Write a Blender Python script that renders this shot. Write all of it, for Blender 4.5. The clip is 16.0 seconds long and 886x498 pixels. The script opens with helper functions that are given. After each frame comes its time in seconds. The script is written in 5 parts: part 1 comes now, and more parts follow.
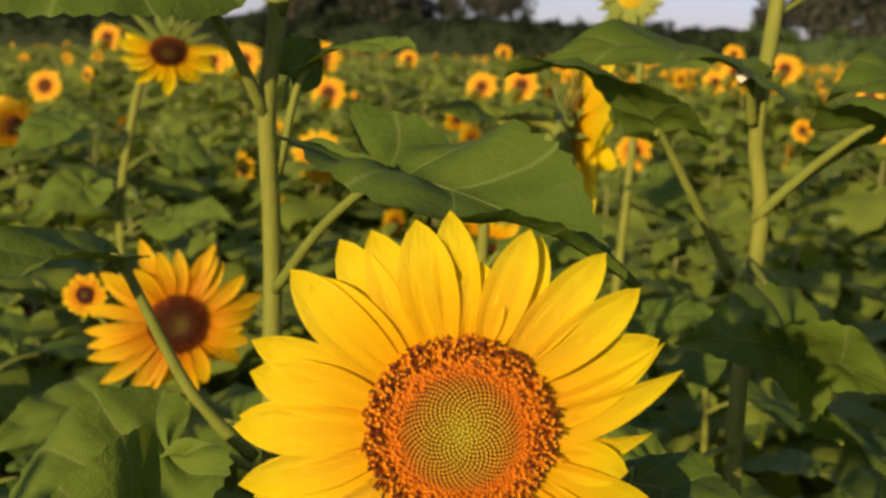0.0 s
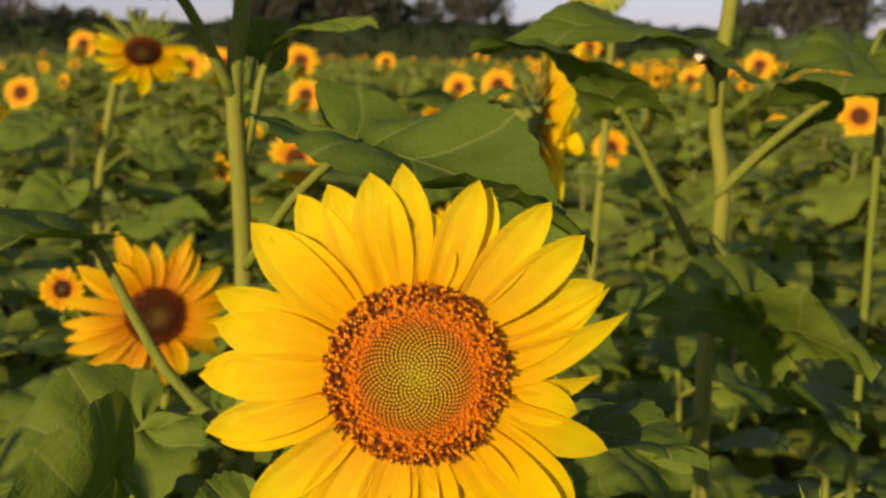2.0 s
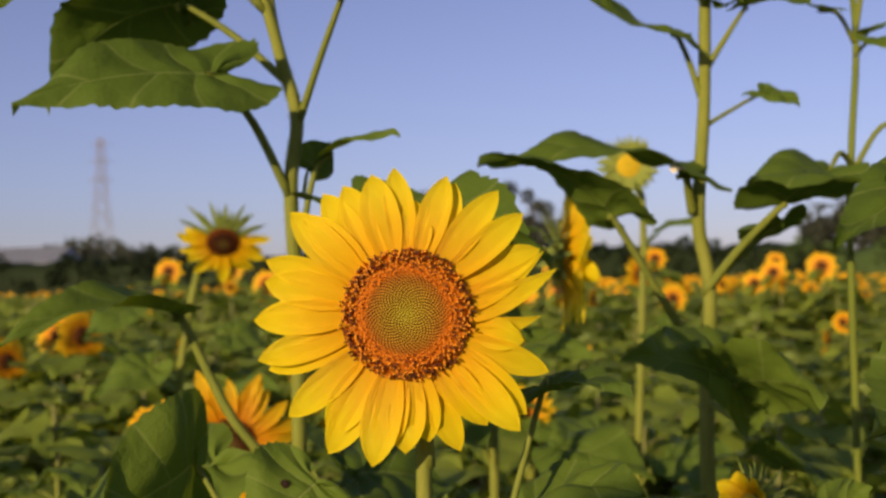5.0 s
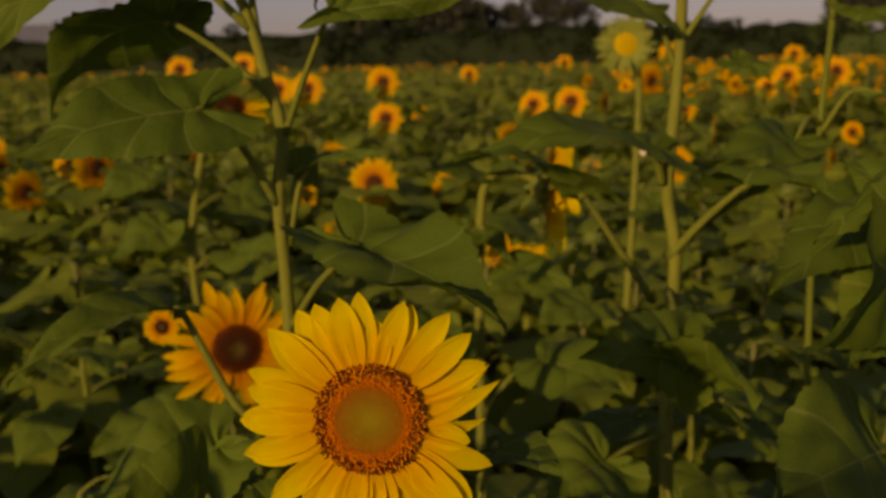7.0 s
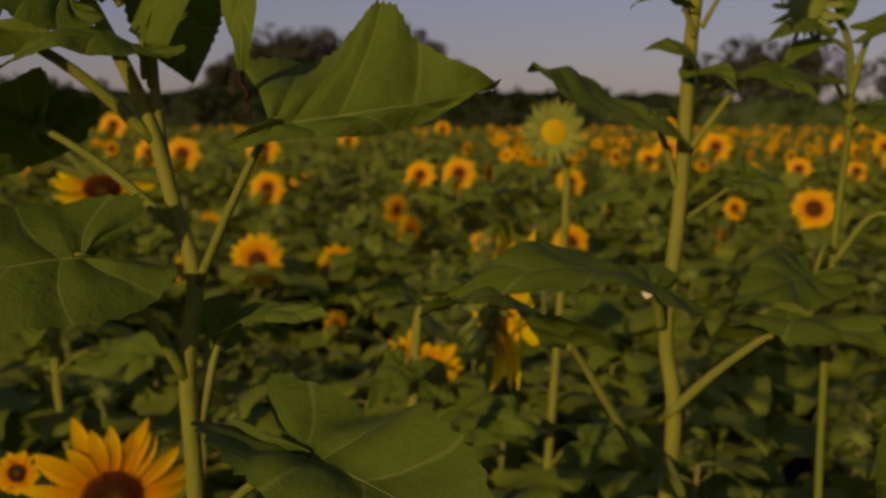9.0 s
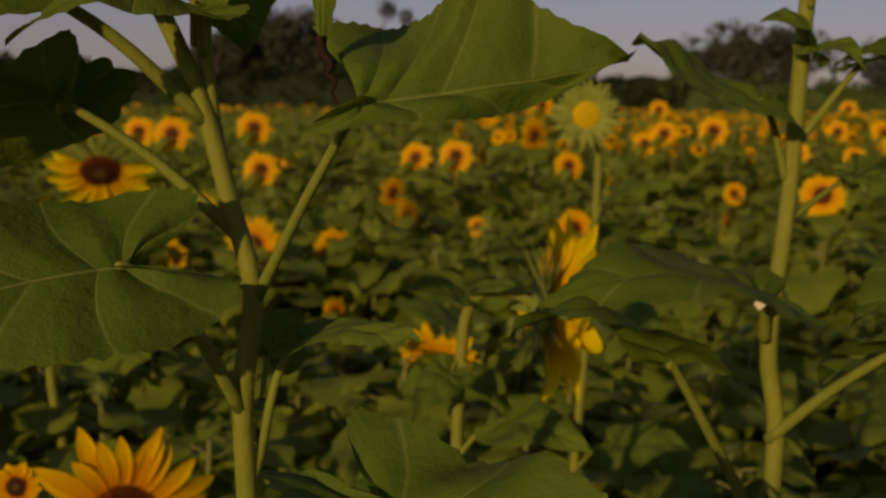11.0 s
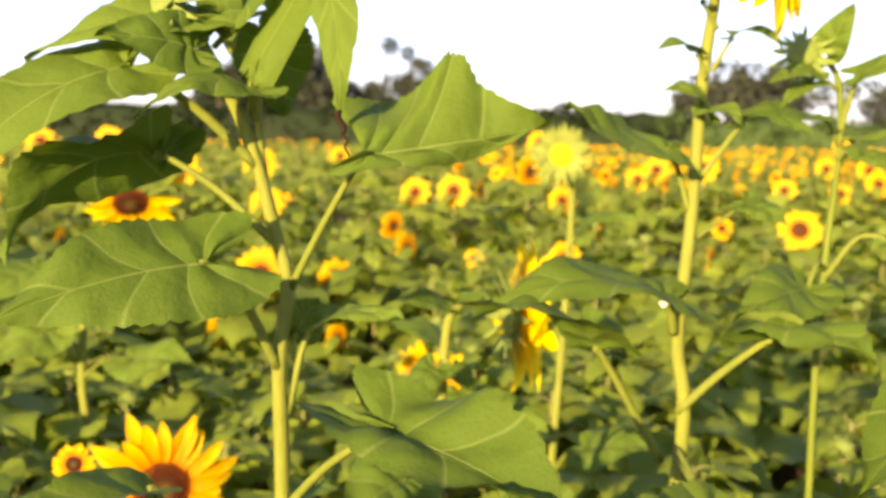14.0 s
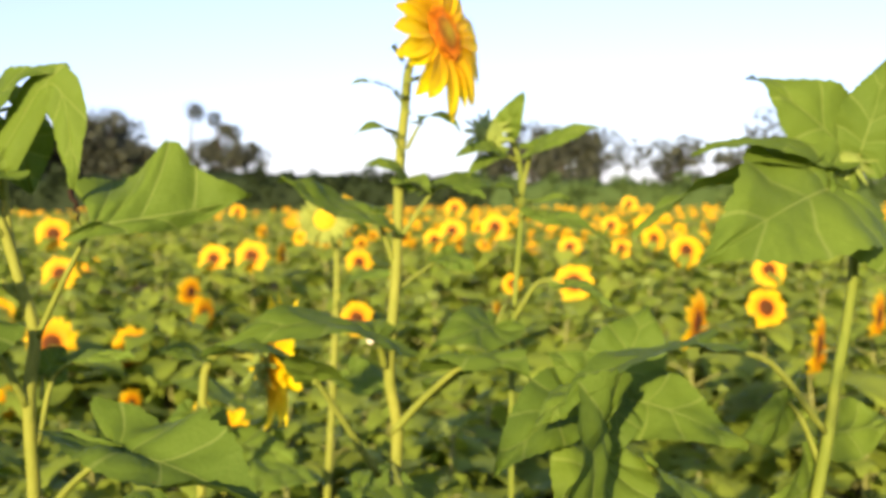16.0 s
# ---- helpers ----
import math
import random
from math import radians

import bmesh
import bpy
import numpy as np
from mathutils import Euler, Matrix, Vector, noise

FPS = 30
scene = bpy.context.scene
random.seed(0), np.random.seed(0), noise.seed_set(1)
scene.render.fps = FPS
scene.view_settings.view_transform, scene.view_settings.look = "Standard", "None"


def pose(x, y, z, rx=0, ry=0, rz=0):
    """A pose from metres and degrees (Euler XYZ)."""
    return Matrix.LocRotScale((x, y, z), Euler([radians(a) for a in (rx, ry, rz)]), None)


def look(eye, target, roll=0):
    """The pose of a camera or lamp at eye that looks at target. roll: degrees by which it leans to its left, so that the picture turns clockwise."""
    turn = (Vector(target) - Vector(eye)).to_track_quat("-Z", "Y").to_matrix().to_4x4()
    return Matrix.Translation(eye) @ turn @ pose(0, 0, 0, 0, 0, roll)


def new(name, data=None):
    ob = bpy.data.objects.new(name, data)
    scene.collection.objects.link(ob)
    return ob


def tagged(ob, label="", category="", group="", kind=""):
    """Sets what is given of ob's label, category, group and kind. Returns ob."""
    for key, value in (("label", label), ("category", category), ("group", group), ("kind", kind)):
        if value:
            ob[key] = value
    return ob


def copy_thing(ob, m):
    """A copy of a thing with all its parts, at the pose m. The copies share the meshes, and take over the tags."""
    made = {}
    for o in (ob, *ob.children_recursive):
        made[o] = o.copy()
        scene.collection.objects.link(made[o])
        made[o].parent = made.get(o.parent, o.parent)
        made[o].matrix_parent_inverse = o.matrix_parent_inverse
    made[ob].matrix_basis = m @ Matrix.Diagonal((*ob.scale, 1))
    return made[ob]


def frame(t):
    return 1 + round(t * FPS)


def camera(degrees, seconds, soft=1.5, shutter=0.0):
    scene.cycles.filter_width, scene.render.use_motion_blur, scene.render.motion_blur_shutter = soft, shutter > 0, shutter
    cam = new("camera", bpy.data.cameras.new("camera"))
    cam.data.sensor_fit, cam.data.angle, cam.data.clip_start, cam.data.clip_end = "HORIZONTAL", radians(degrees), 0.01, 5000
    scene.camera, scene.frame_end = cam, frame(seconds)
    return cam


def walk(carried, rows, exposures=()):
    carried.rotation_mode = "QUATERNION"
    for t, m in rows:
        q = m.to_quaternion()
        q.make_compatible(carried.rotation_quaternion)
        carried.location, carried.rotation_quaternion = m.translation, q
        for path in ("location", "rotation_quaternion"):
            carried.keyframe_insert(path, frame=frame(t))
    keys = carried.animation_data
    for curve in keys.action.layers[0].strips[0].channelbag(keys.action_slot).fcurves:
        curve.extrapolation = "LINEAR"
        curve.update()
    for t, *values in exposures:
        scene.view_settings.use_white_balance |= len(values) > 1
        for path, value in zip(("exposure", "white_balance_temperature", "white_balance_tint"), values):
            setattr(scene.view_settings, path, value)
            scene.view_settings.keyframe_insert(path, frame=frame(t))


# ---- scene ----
cam = camera(44.0, 16.0, soft=2.5)
PATH = [
    (0, -0.024, -0.485, 1.173, -1.64, -10.28, 1.44),
    (0.5, -0.036, -0.478, 1.177, -1.85, -9.50, 1.64),
    (1, -0.006, -0.498, 1.177, -1.42, -8.87, 0.56),
    (1.5, -0.018, -0.503, 1.179, -2.19, -8.23, 0.74),
    (2, -0.011, -0.514, 1.153, -2.60, -10.08, 0.59),
    (2.5, 0.016, -0.582, 1.122, 0.06, -10.50, -0.38),
    (3, -0.024, -0.619, 1.070, -1.95, -6.65, 0.64),
    (3.5, -0.018, -0.667, 1.009, -1.63, -0.24, -0.60),
    (3.7, -0.000, -0.692, 1.007, -0.29, 1.98, -0.53),
    (5.8, 0.058, -0.766, 1.069, 1.36, 0.78, -1.48),
    (6, 0.066, -0.778, 1.113, -0.33, -1.74, -1.00),
    (6.5, 0.074, -0.821, 1.230, 1.16, -6.80, -0.29),
    (7, 0.095, -0.830, 1.280, 2.35, -9.86, -1.32),
    (7.5, 0.089, -0.801, 1.327, 2.54, -8.74, -1.98),
    (8, 0.097, -0.785, 1.318, 2.78, -8.33, -1.55),
    (8.5, 0.070, -0.636, 1.326, -1.44, -7.65, -0.91),
    (8.7, 0.040, -0.574, 1.335, -3.69, -6.71, -0.49),
    (10.8, -0.078, -0.340, 1.333, -5.79, -8.01, 1.19),
    (11, -0.076, -0.334, 1.333, -5.32, -7.72, 0.64),
    (11.5, -0.070, -0.350, 1.343, -6.90, -6.49, 1.00),
    (12, -0.077, -0.360, 1.345, -6.11, -6.55, 1.32),
    (12.5, -0.041, -0.327, 1.334, -5.79, -5.80, 0.83),
    (13, -0.081, -0.367, 1.344, -5.19, -6.37, 0.45),
    (13.5, -0.045, -0.315, 1.333, -4.39, -7.08, 1.07),
    (14, -0.083, -0.660, 1.349, -5.25, -5.90, 0.90),
    (14.5, -0.104, -0.790, 1.347, -5.85, -4.50, -0.40),
    (15, -0.083, -0.830, 1.355, -7.95, -4.10, 0.20),
    (15.5, -0.058, -0.905, 1.362, -12.60, -3.10, 0.40),
    (16, -0.004, -0.940, 1.356, -14.95, -2.55, -0.30),
]


def aim(x, y, z, yaw, pitch, lean):
    """The camera's pose from its place, heading, tilt and lean."""
    way = Vector((-math.sin(radians(yaw)) * math.cos(radians(pitch)), math.cos(radians(yaw)) * math.cos(radians(pitch)), math.sin(radians(pitch))))
    return look((x, y, z), Vector((x, y, z)) + way, lean)


walk(cam, [(t, aim(*row)) for t, *row in PATH], exposures=[
    (0.0, -0.19, 6900, 12), (2.0, -0.21, 7100, 12), (2.5, -0.19, 7200, 12), (3.0, -0.06, 7000, 11), (3.7, 0.02, 6700, 12), (5.8, -0.84, 6800, 14), (6.3, -1.10, 8000, 18), (6.9, -1.30, 9500, 21), (8.0, -1.40, 9300, 20), (8.7, -1.45, 8500, 18),
    (11.0, -1.43, 8700, 16), (11.5, -0.33, 8200, 13), (12.0, 0.17, 8200, 13), (12.5, 0.54, 8200, 13), (13.0, 0.66, 8200, 13), (13.5, 0.81, 8200, 13), (14.0, 1.15, 7500, 9), (14.5, 1.70, 7050, 8), (15.0, 1.54, 6900, 7), (15.5, 1.22, 6850, 6), (16.0, 0.89, 6700, 5)])
cam.data.dof.use_dof = True
cam.data.dof.focus_distance = 0.65
cam.data.dof.aperture_fstop = 10.5

# ---- light ----
SUN = Vector((-0.47, -0.84, 0.25)).normalized()
world = bpy.data.worlds.new("evening_sky")
scene.world = world
world.use_nodes = True
wn = world.node_tree.nodes
sky = wn.new("ShaderNodeTexSky")
sky.sky_type = "NISHITA"
sky.sun_disc = False
sky.sun_elevation = math.asin(SUN.z)
sky.sun_rotation = math.atan2(SUN.x, SUN.y)
sky.dust_density = 0.5
sky.air_density = 1.0
sky.ozone_density = 4.0
haze = wn.new("ShaderNodeHueSaturation")
haze.inputs["Saturation"].default_value = 0.78
tint = wn.new("ShaderNodeMix")
tint.data_type, tint.blend_type = "RGBA", "MULTIPLY"
tint.inputs[0].default_value = 1.0
tint.inputs[7].default_value = (1.08, 0.94, 1.21, 1)
world.node_tree.links.new(sky.outputs[0], haze.inputs["Color"])
world.node_tree.links.new(haze.outputs[0], tint.inputs[6])
world.node_tree.links.new(tint.outputs[2], wn["Background"].inputs[0])
wn["Background"].inputs[1].default_value = 0.130
lamp = bpy.data.lights.new("sun", "SUN")
lamp.energy = 5.8
lamp.angle = radians(0.6)
lamp.color = (1.0, 0.75, 0.43)
sun = new("sun", lamp)
sun.matrix_world = look(SUN * 50, (0, 0, 0))


# ---- materials ----
def material(name, rough=0.6, spec=0.3):
    m = bpy.data.materials.new(name)
    m.use_nodes = True
    n, l = m.node_tree.nodes, m.node_tree.links
    p = n["Principled BSDF"]
    p.inputs["Roughness"].default_value = rough
    p.inputs["Specular IOR Level"].default_value = spec
    return m, n, l, p


def math_node(n, l, op, a, b=None, c=None):
    k = n.new("ShaderNodeMath")
    k.operation = op
    for i, v in enumerate((a, b, c)):
        if v is None:
            continue
        if isinstance(v, (int, float)):
            k.inputs[i].default_value = v
        else:
            l.new(v, k.inputs[i])
    return k.outputs[0]


def mix_color(n, l, fac, a, b, blend="MIX"):
    k = n.new("ShaderNodeMix")
    k.data_type = "RGBA"
    k.blend_type = blend
    for sock, v in ((k.inputs[0], fac), (k.inputs[6], a), (k.inputs[7], b)):
        if isinstance(v, (int, float)):
            sock.default_value = v
        elif isinstance(v, tuple):
            sock.default_value = (*v, 1)
        else:
            l.new(v, sock)
    return k.outputs[2]


def ramp(n, l, fac, stops):
    k = n.new("ShaderNodeValToRGB")
    e = k.color_ramp.elements
    while len(e) < len(stops):
        e.new(0.5)
    for el, (pos, col) in zip(e, stops):
        el.position, el.color = pos, (*col, 1)
    l.new(fac, k.inputs[0])
    return k.outputs[0]


def noise_tex(n, l, scale, detail=4.0, vector=None, kind="Object"):
    k = n.new("ShaderNodeTexNoise")
    k.inputs["Scale"].default_value = scale
    k.inputs["Detail"].default_value = detail
    if vector is None:
        vector = n.new("ShaderNodeTexCoord").outputs[kind]
    l.new(vector, k.inputs["Vector"])
    return k.outputs["Fac"]


def add_bump(n, l, p, height, strength, distance):
    b = n.new("ShaderNodeBump")
    b.inputs["Strength"].default_value = strength
    b.inputs["Distance"].default_value = distance
    l.new(height, b.inputs["Height"])
    l.new(b.outputs[0], p.inputs["Normal"])


def see_through(n, l, p, colour, share):
    """Lets part of the light pass through a leaf or petal."""
    t = n.new("ShaderNodeBsdfTranslucent")
    if isinstance(colour, tuple):
        t.inputs[0].default_value = (*colour, 1)
    else:
        l.new(colour, t.inputs[0])
    mx = n.new("ShaderNodeMixShader")
    mx.inputs[0].default_value = share
    l.new(p.outputs[0], mx.inputs[1])
    l.new(t.outputs[0], mx.inputs[2])
    l.new(mx.outputs[0], n["Material Output"].inputs[0])


def leaf_material(name, dark, light, vein, island=False, spots=0.5, thin=0.28):
    m, n, l, p = material(name, 0.66, 0.16)
    uv = n.new("ShaderNodeUVMap").outputs[0]
    sep = n.new("ShaderNodeSeparateXYZ")
    l.new(uv, sep.inputs[0])
    u, v = sep.outputs[0], math_node(n, l, "ABSOLUTE", math_node(n, l, "SUBTRACT", sep.outputs[1], 0.5))
    rnd = n.new("ShaderNodeNewGeometry").outputs["Random Per Island"] if island else n.new("ShaderNodeObjectInfo").outputs["Random"]
    big = noise_tex(n, l, 9.0)
    tone = math_node(n, l, "ADD", math_node(n, l, "MULTIPLY", rnd, 0.55), math_node(n, l, "MULTIPLY", big, 0.5))
    base = mix_color(n, l, tone, dark, light)
    if not island:
        wave = math_node(n, l, "FRACT", math_node(n, l, "ADD", math_node(n, l, "MULTIPLY", u, 6.0), 0.5))
        side = math_node(n, l, "ABSOLUTE", math_node(n, l, "SUBTRACT", wave, 0.5))
        side_line = n.new("ShaderNodeMapRange")
        side_line.inputs[1].default_value, side_line.inputs[2].default_value = 0.0, 0.05
        side_line.inputs[3].default_value, side_line.inputs[4].default_value = 0.6, 0.0
        l.new(side, side_line.inputs[0])
        mid_line = n.new("ShaderNodeMapRange")
        mid_line.inputs[1].default_value, mid_line.inputs[2].default_value = 0.004, 0.014
        mid_line.inputs[3].default_value, mid_line.inputs[4].default_value = 1.0, 0.0
        l.new(v, mid_line.inputs[0])
        lines = math_node(n, l, "MAXIMUM", side_line.outputs[0], mid_line.outputs[0])
        base = mix_color(n, l, math_node(n, l, "MULTIPLY", lines, 0.60), base, vein)
        cells = n.new("ShaderNodeTexVoronoi")
        cells.feature = "DISTANCE_TO_EDGE"
        cells.inputs["Scale"].default_value = 170.0
        l.new(n.new("ShaderNodeTexCoord").outputs["Object"], cells.inputs["Vector"])
        net = n.new("ShaderNodeMapRange")
        net.inputs[1].default_value, net.inputs[2].default_value = 0.0, 0.16
        net.inputs[3].default_value, net.inputs[4].default_value = 0.0, 1.0
        l.new(cells.outputs["Distance"], net.inputs[0])
        base = mix_color(n, l, math_node(n, l, "MULTIPLY", math_node(n, l, "SUBTRACT", 1.0, net.outputs[0]), 0.05), base, vein)
        speck = n.new("ShaderNodeMapRange")
        speck.inputs[1].default_value, speck.inputs[2].default_value = 0.74, 0.80
        speck.inputs[3].default_value, speck.inputs[4].default_value = 0.0, spots
        l.new(noise_tex(n, l, 60.0, 2.0), speck.inputs[0])
        base = mix_color(n, l, speck.outputs[0], base, (0.16, 0.10, 0.035))
        fine = noise_tex(n, l, 160.0, 3.0)
        quilt = math_node(n, l, "SUBTRACT", math_node(n, l, "SQRT", math_node(n, l, "MULTIPLY", side, 2.0)), mid_line.outputs[0])
        puff = math_node(n, l, "ADD", math_node(n, l, "ADD", quilt, math_node(n, l, "MULTIPLY", noise_tex(n, l, 45.0, 3.0), 1.6)), math_node(n, l, "ADD", math_node(n, l, "MULTIPLY", net.outputs[0], 0.10), math_node(n, l, "MULTIPLY", fine, 0.30)))
        add_bump(n, l, p, puff, 0.5, 0.0040)
    l.new(base, p.inputs["Base Color"])
    through_tone = mix_color(n, l, 1.0, base, (1.5, 1.35, 0.5), "MULTIPLY")
    see_through(n, l, p, through_tone, thin)
    return m


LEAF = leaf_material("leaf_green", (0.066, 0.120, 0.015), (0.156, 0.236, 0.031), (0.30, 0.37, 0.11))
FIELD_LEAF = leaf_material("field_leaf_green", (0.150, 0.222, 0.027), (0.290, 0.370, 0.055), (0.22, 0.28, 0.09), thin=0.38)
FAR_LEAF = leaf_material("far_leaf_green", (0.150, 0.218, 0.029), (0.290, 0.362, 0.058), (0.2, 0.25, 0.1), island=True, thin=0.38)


def stem_material(name, a, b):
    m, n, l, p = material(name, 0.65, 0.2)
    coat = n.new("ShaderNodeTexCoord").outputs["Object"]
    stretch = n.new("ShaderNodeMapping")
    stretch.inputs["Scale"].default_value = (1, 1, 0.12)
    l.new(coat, stretch.inputs[0])
    streak = noise_tex(n, l, 260.0, 3.0, stretch.outputs[0])
    patch = noise_tex(n, l, 22.0, 4.0)
    c = mix_color(n, l, math_node(n, l, "ADD", math_node(n, l, "MULTIPLY", streak, 0.5), math_node(n, l, "MULTIPLY", patch, 0.5)), a, b)
    l.new(c, p.inputs["Base Color"])
    add_bump(n, l, p, math_node(n, l, "ADD", streak, noise_tex(n, l, 900.0, 1.0)), 0.5, 0.0015)
    see_through(n, l, p, c, 0.10)
    return m


STEM = stem_material("hairy_stem", (0.11, 0.165, 0.020), (0.38, 0.385, 0.072))
STALK = stem_material("leaf_stalk", (0.10, 0.155, 0.020), (0.34, 0.37, 0.068))
GREEN_STEM = stem_material("young_green_stem", (0.08, 0.14, 0.015), (0.27, 0.31, 0.05))
FIELD_STEM = stem_material("field_stem", (0.17, 0.20, 0.055), (0.30, 0.30, 0.10))
BRACT_PALE = stem_material("pale_bract", (0.15, 0.215, 0.032), (0.36, 0.40, 0.085))
BRACT = stem_material("green_bract", (0.13, 0.20, 0.035), (0.30, 0.36, 0.08))


def petal_material(name, tip, root, island=False):
    m, n, l, p = material(name, 0.5, 0.25)
    sep = n.new("ShaderNodeSeparateXYZ")
    l.new(n.new("ShaderNodeUVMap").outputs[0], sep.inputs[0])
    rnd = n.new("ShaderNodeNewGeometry").outputs["Random Per Island"] if island else n.new("ShaderNodeObjectInfo").outputs["Random"]
    along = ramp(n, l, sep.outputs[0], [(0.0, root), (0.42, tuple(0.5 * (r + t) for r, t in zip(root, tip))), (0.75, tip), (1.0, tip)])
    stretch = n.new("ShaderNodeMapping")
    stretch.inputs["Scale"].default_value = (2.0, 26.0, 1.0)
    l.new(n.new("ShaderNodeUVMap").outputs[0], stretch.inputs[0])
    streak = noise_tex(n, l, 1.6, 3.0, stretch.outputs[0])
    deep = math_node(n, l, "ADD", math_node(n, l, "MULTIPLY", streak, 0.42), math_node(n, l, "MULTIPLY", rnd, 0.2))
    c = mix_color(n, l, deep, along, (0.91, 0.61 if tip[1] > 0.7 else 0.53, 0.008))
    l.new(c, p.inputs["Base Color"])
    add_bump(n, l, p, streak, 0.6, 0.0022)
    see_through(n, l, p, c, 0.33)
    return m


PETAL = petal_material("ray_petal_yellow", (0.93, 0.770, 0.012), (0.88, 0.42, 0.004))
PETAL_ORANGE = petal_material("ray_petal_orange", (0.93, 0.60, 0.010), (0.74, 0.19, 0.003))
FAR_PETAL = petal_material("far_petal", (0.91, 0.49, 0.010), (0.78, 0.26, 0.005), island=True)


def disc_material(name, stops, bump=0.6):
    m, n, l, p = material(name, 0.8, 0.2)
    sep = n.new("ShaderNodeSeparateXYZ")
    l.new(n.new("ShaderNodeUVMap").outputs[0], sep.inputs[0])
    grain = noise_tex(n, l, 420.0, 2.0)
    at = math_node(n, l, "ADD", sep.outputs[0], math_node(n, l, "MULTIPLY", math_node(n, l, "SUBTRACT", grain, 0.5), 0.12))
    c = ramp(n, l, at, stops)
    c = mix_color(n, l, math_node(n, l, "MULTIPLY", grain, 0.5), c, (0.05, 0.018, 0.004))
    l.new(c, p.inputs["Base Color"])
    add_bump(n, l, p, grain, bump, 0.003)
    return m


DISC = disc_material("disc_base", [(0.0, (0.26, 0.21, 0.012)), (0.2, (0.13, 0.06, 0.005)), (0.36, (0.05, 0.014, 0.003)), (0.57, (0.07, 0.016, 0.003)), (0.64, (0.62, 0.17, 0.004)), (0.85, (0.66, 0.22, 0.005)), (1.0, (0.40, 0.12, 0.004))])
DISC_BROWN = disc_material("disc_brown", [(0.0, (0.10, 0.095, 0.018)), (0.25, (0.08, 0.055, 0.012)), (0.42, (0.030, 0.009, 0.003)), (0.66, (0.028, 0.007, 0.002)), (0.85, (0.12, 0.030, 0.003)), (1.0, (0.28, 0.075, 0.005))])
DISC_YELLOW = disc_material("disc_opening_yellow", [(0.0, (0.62, 0.46, 0.02)), (0.7, (0.75, 0.52, 0.02)), (1.0, (0.42, 0.42, 0.06))])
DISC_FIELD = disc_material("disc_field", [(0.0, (0.12, 0.06, 0.012)), (0.35, (0.055, 0.018, 0.004)), (0.7, (0.13, 0.036, 0.004)), (1.0, (0.36, 0.12, 0.006))], 0.3)


def floret_material(name, shade=(1, 1, 1)):
    m, n, l, p = material(name, 0.65, 0.3)
    sep = n.new("ShaderNodeSeparateXYZ")
    l.new(n.new("ShaderNodeUVMap").outputs[0], sep.inputs[0])
    root = ramp(n, l, sep.outputs[0], [(0.0, (0.48, 0.42, 0.03)), (0.18, (0.34, 0.20, 0.012)), (0.35, (0.20, 0.065, 0.005)), (0.57, (0.18, 0.04, 0.004)), (0.65, (0.62, 0.17, 0.004)), (1.0, (0.62, 0.20, 0.005))])
    tip = ramp(n, l, sep.outputs[0], [(0.0, (0.74, 0.68, 0.05)), (0.22, (0.76, 0.58, 0.035)), (0.45, (0.74, 0.40, 0.022)), (0.58, (0.66, 0.24, 0.012)), (0.66, (0.72, 0.22, 0.006)), (1.0, (0.80, 0.33, 0.010))])
    rnd = n.new("ShaderNodeNewGeometry").outputs["Random Per Island"]
    c = mix_color(n, l, sep.outputs[1], root, tip)
    dark = math_node(n, l, "MULTIPLY", math_node(n, l, "GREATER_THAN", sep.outputs[0], 0.64), math_node(n, l, "GREATER_THAN", math_node(n, l, "ADD", rnd, math_node(n, l, "MULTIPLY", sep.outputs[0], 1.4)), 1.80))
    c = mix_color(n, l, math_node(n, l, "MULTIPLY", dark, math_node(n, l, "POWER", sep.outputs[1], 1.5)), c, (0.07, 0.016, 0.005))
    c = mix_color(n, l, 1.0, c, shade, "MULTIPLY")
    l.new(c, p.inputs["Base Color"])
    return m


FLORET = floret_material("disc_florets")
FLORET_BROWN = floret_material("ripe_disc_florets", (0.36, 0.20, 0.30))


def plain_material(name, a, b, scale, rough=0.85, bump=0.5, distance=0.02, detail=6.0):
    m, n, l, p = material(name, rough, 0.2)
    f = noise_tex(n, l, scale, detail)
    g = noise_tex(n, l, scale * 9.0, 3.0)
    c = mix_color(n, l, math_node(n, l, "ADD", math_node(n, l, "MULTIPLY", f, 0.65), math_node(n, l, "MULTIPLY", g, 0.35)), a, b)
    l.new(c, p.inputs["Base Color"])
    add_bump(n, l, p, math_node(n, l, "ADD", f, g), bump, distance)
    return m


SOIL = plain_material("field_soil", (0.055, 0.038, 0.022), (0.15, 0.105, 0.06), 1.6)
BARK = plain_material("tree_bark", (0.06, 0.045, 0.03), (0.16, 0.12, 0.09), 2.0)
PLASTER = plain_material("pink_plaster", (0.42, 0.33, 0.28), (0.58, 0.48, 0.42), 0.7, bump=0.2)
WHITEWASH = plain_material("whitewash", (0.62, 0.60, 0.57), (0.78, 0.76, 0.72), 0.7, bump=0.2)
ROOF = plain_material("grey_sheet_roof", (0.17, 0.19, 0.22), (0.28, 0.30, 0.33), 0.6, 0.5, 0.2)
GLAZING = plain_material("dark_window_glass", (0.02, 0.025, 0.03), (0.05, 0.06, 0.07), 1.0, 0.15, 0.05)
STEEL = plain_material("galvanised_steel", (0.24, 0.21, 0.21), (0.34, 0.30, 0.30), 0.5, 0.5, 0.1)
WITHERED = plain_material("withered_brown_leaf", (0.010, 0.006, 0.004), (0.045, 0.024, 0.012), 160.0, 0.8, 0.5, 0.002)
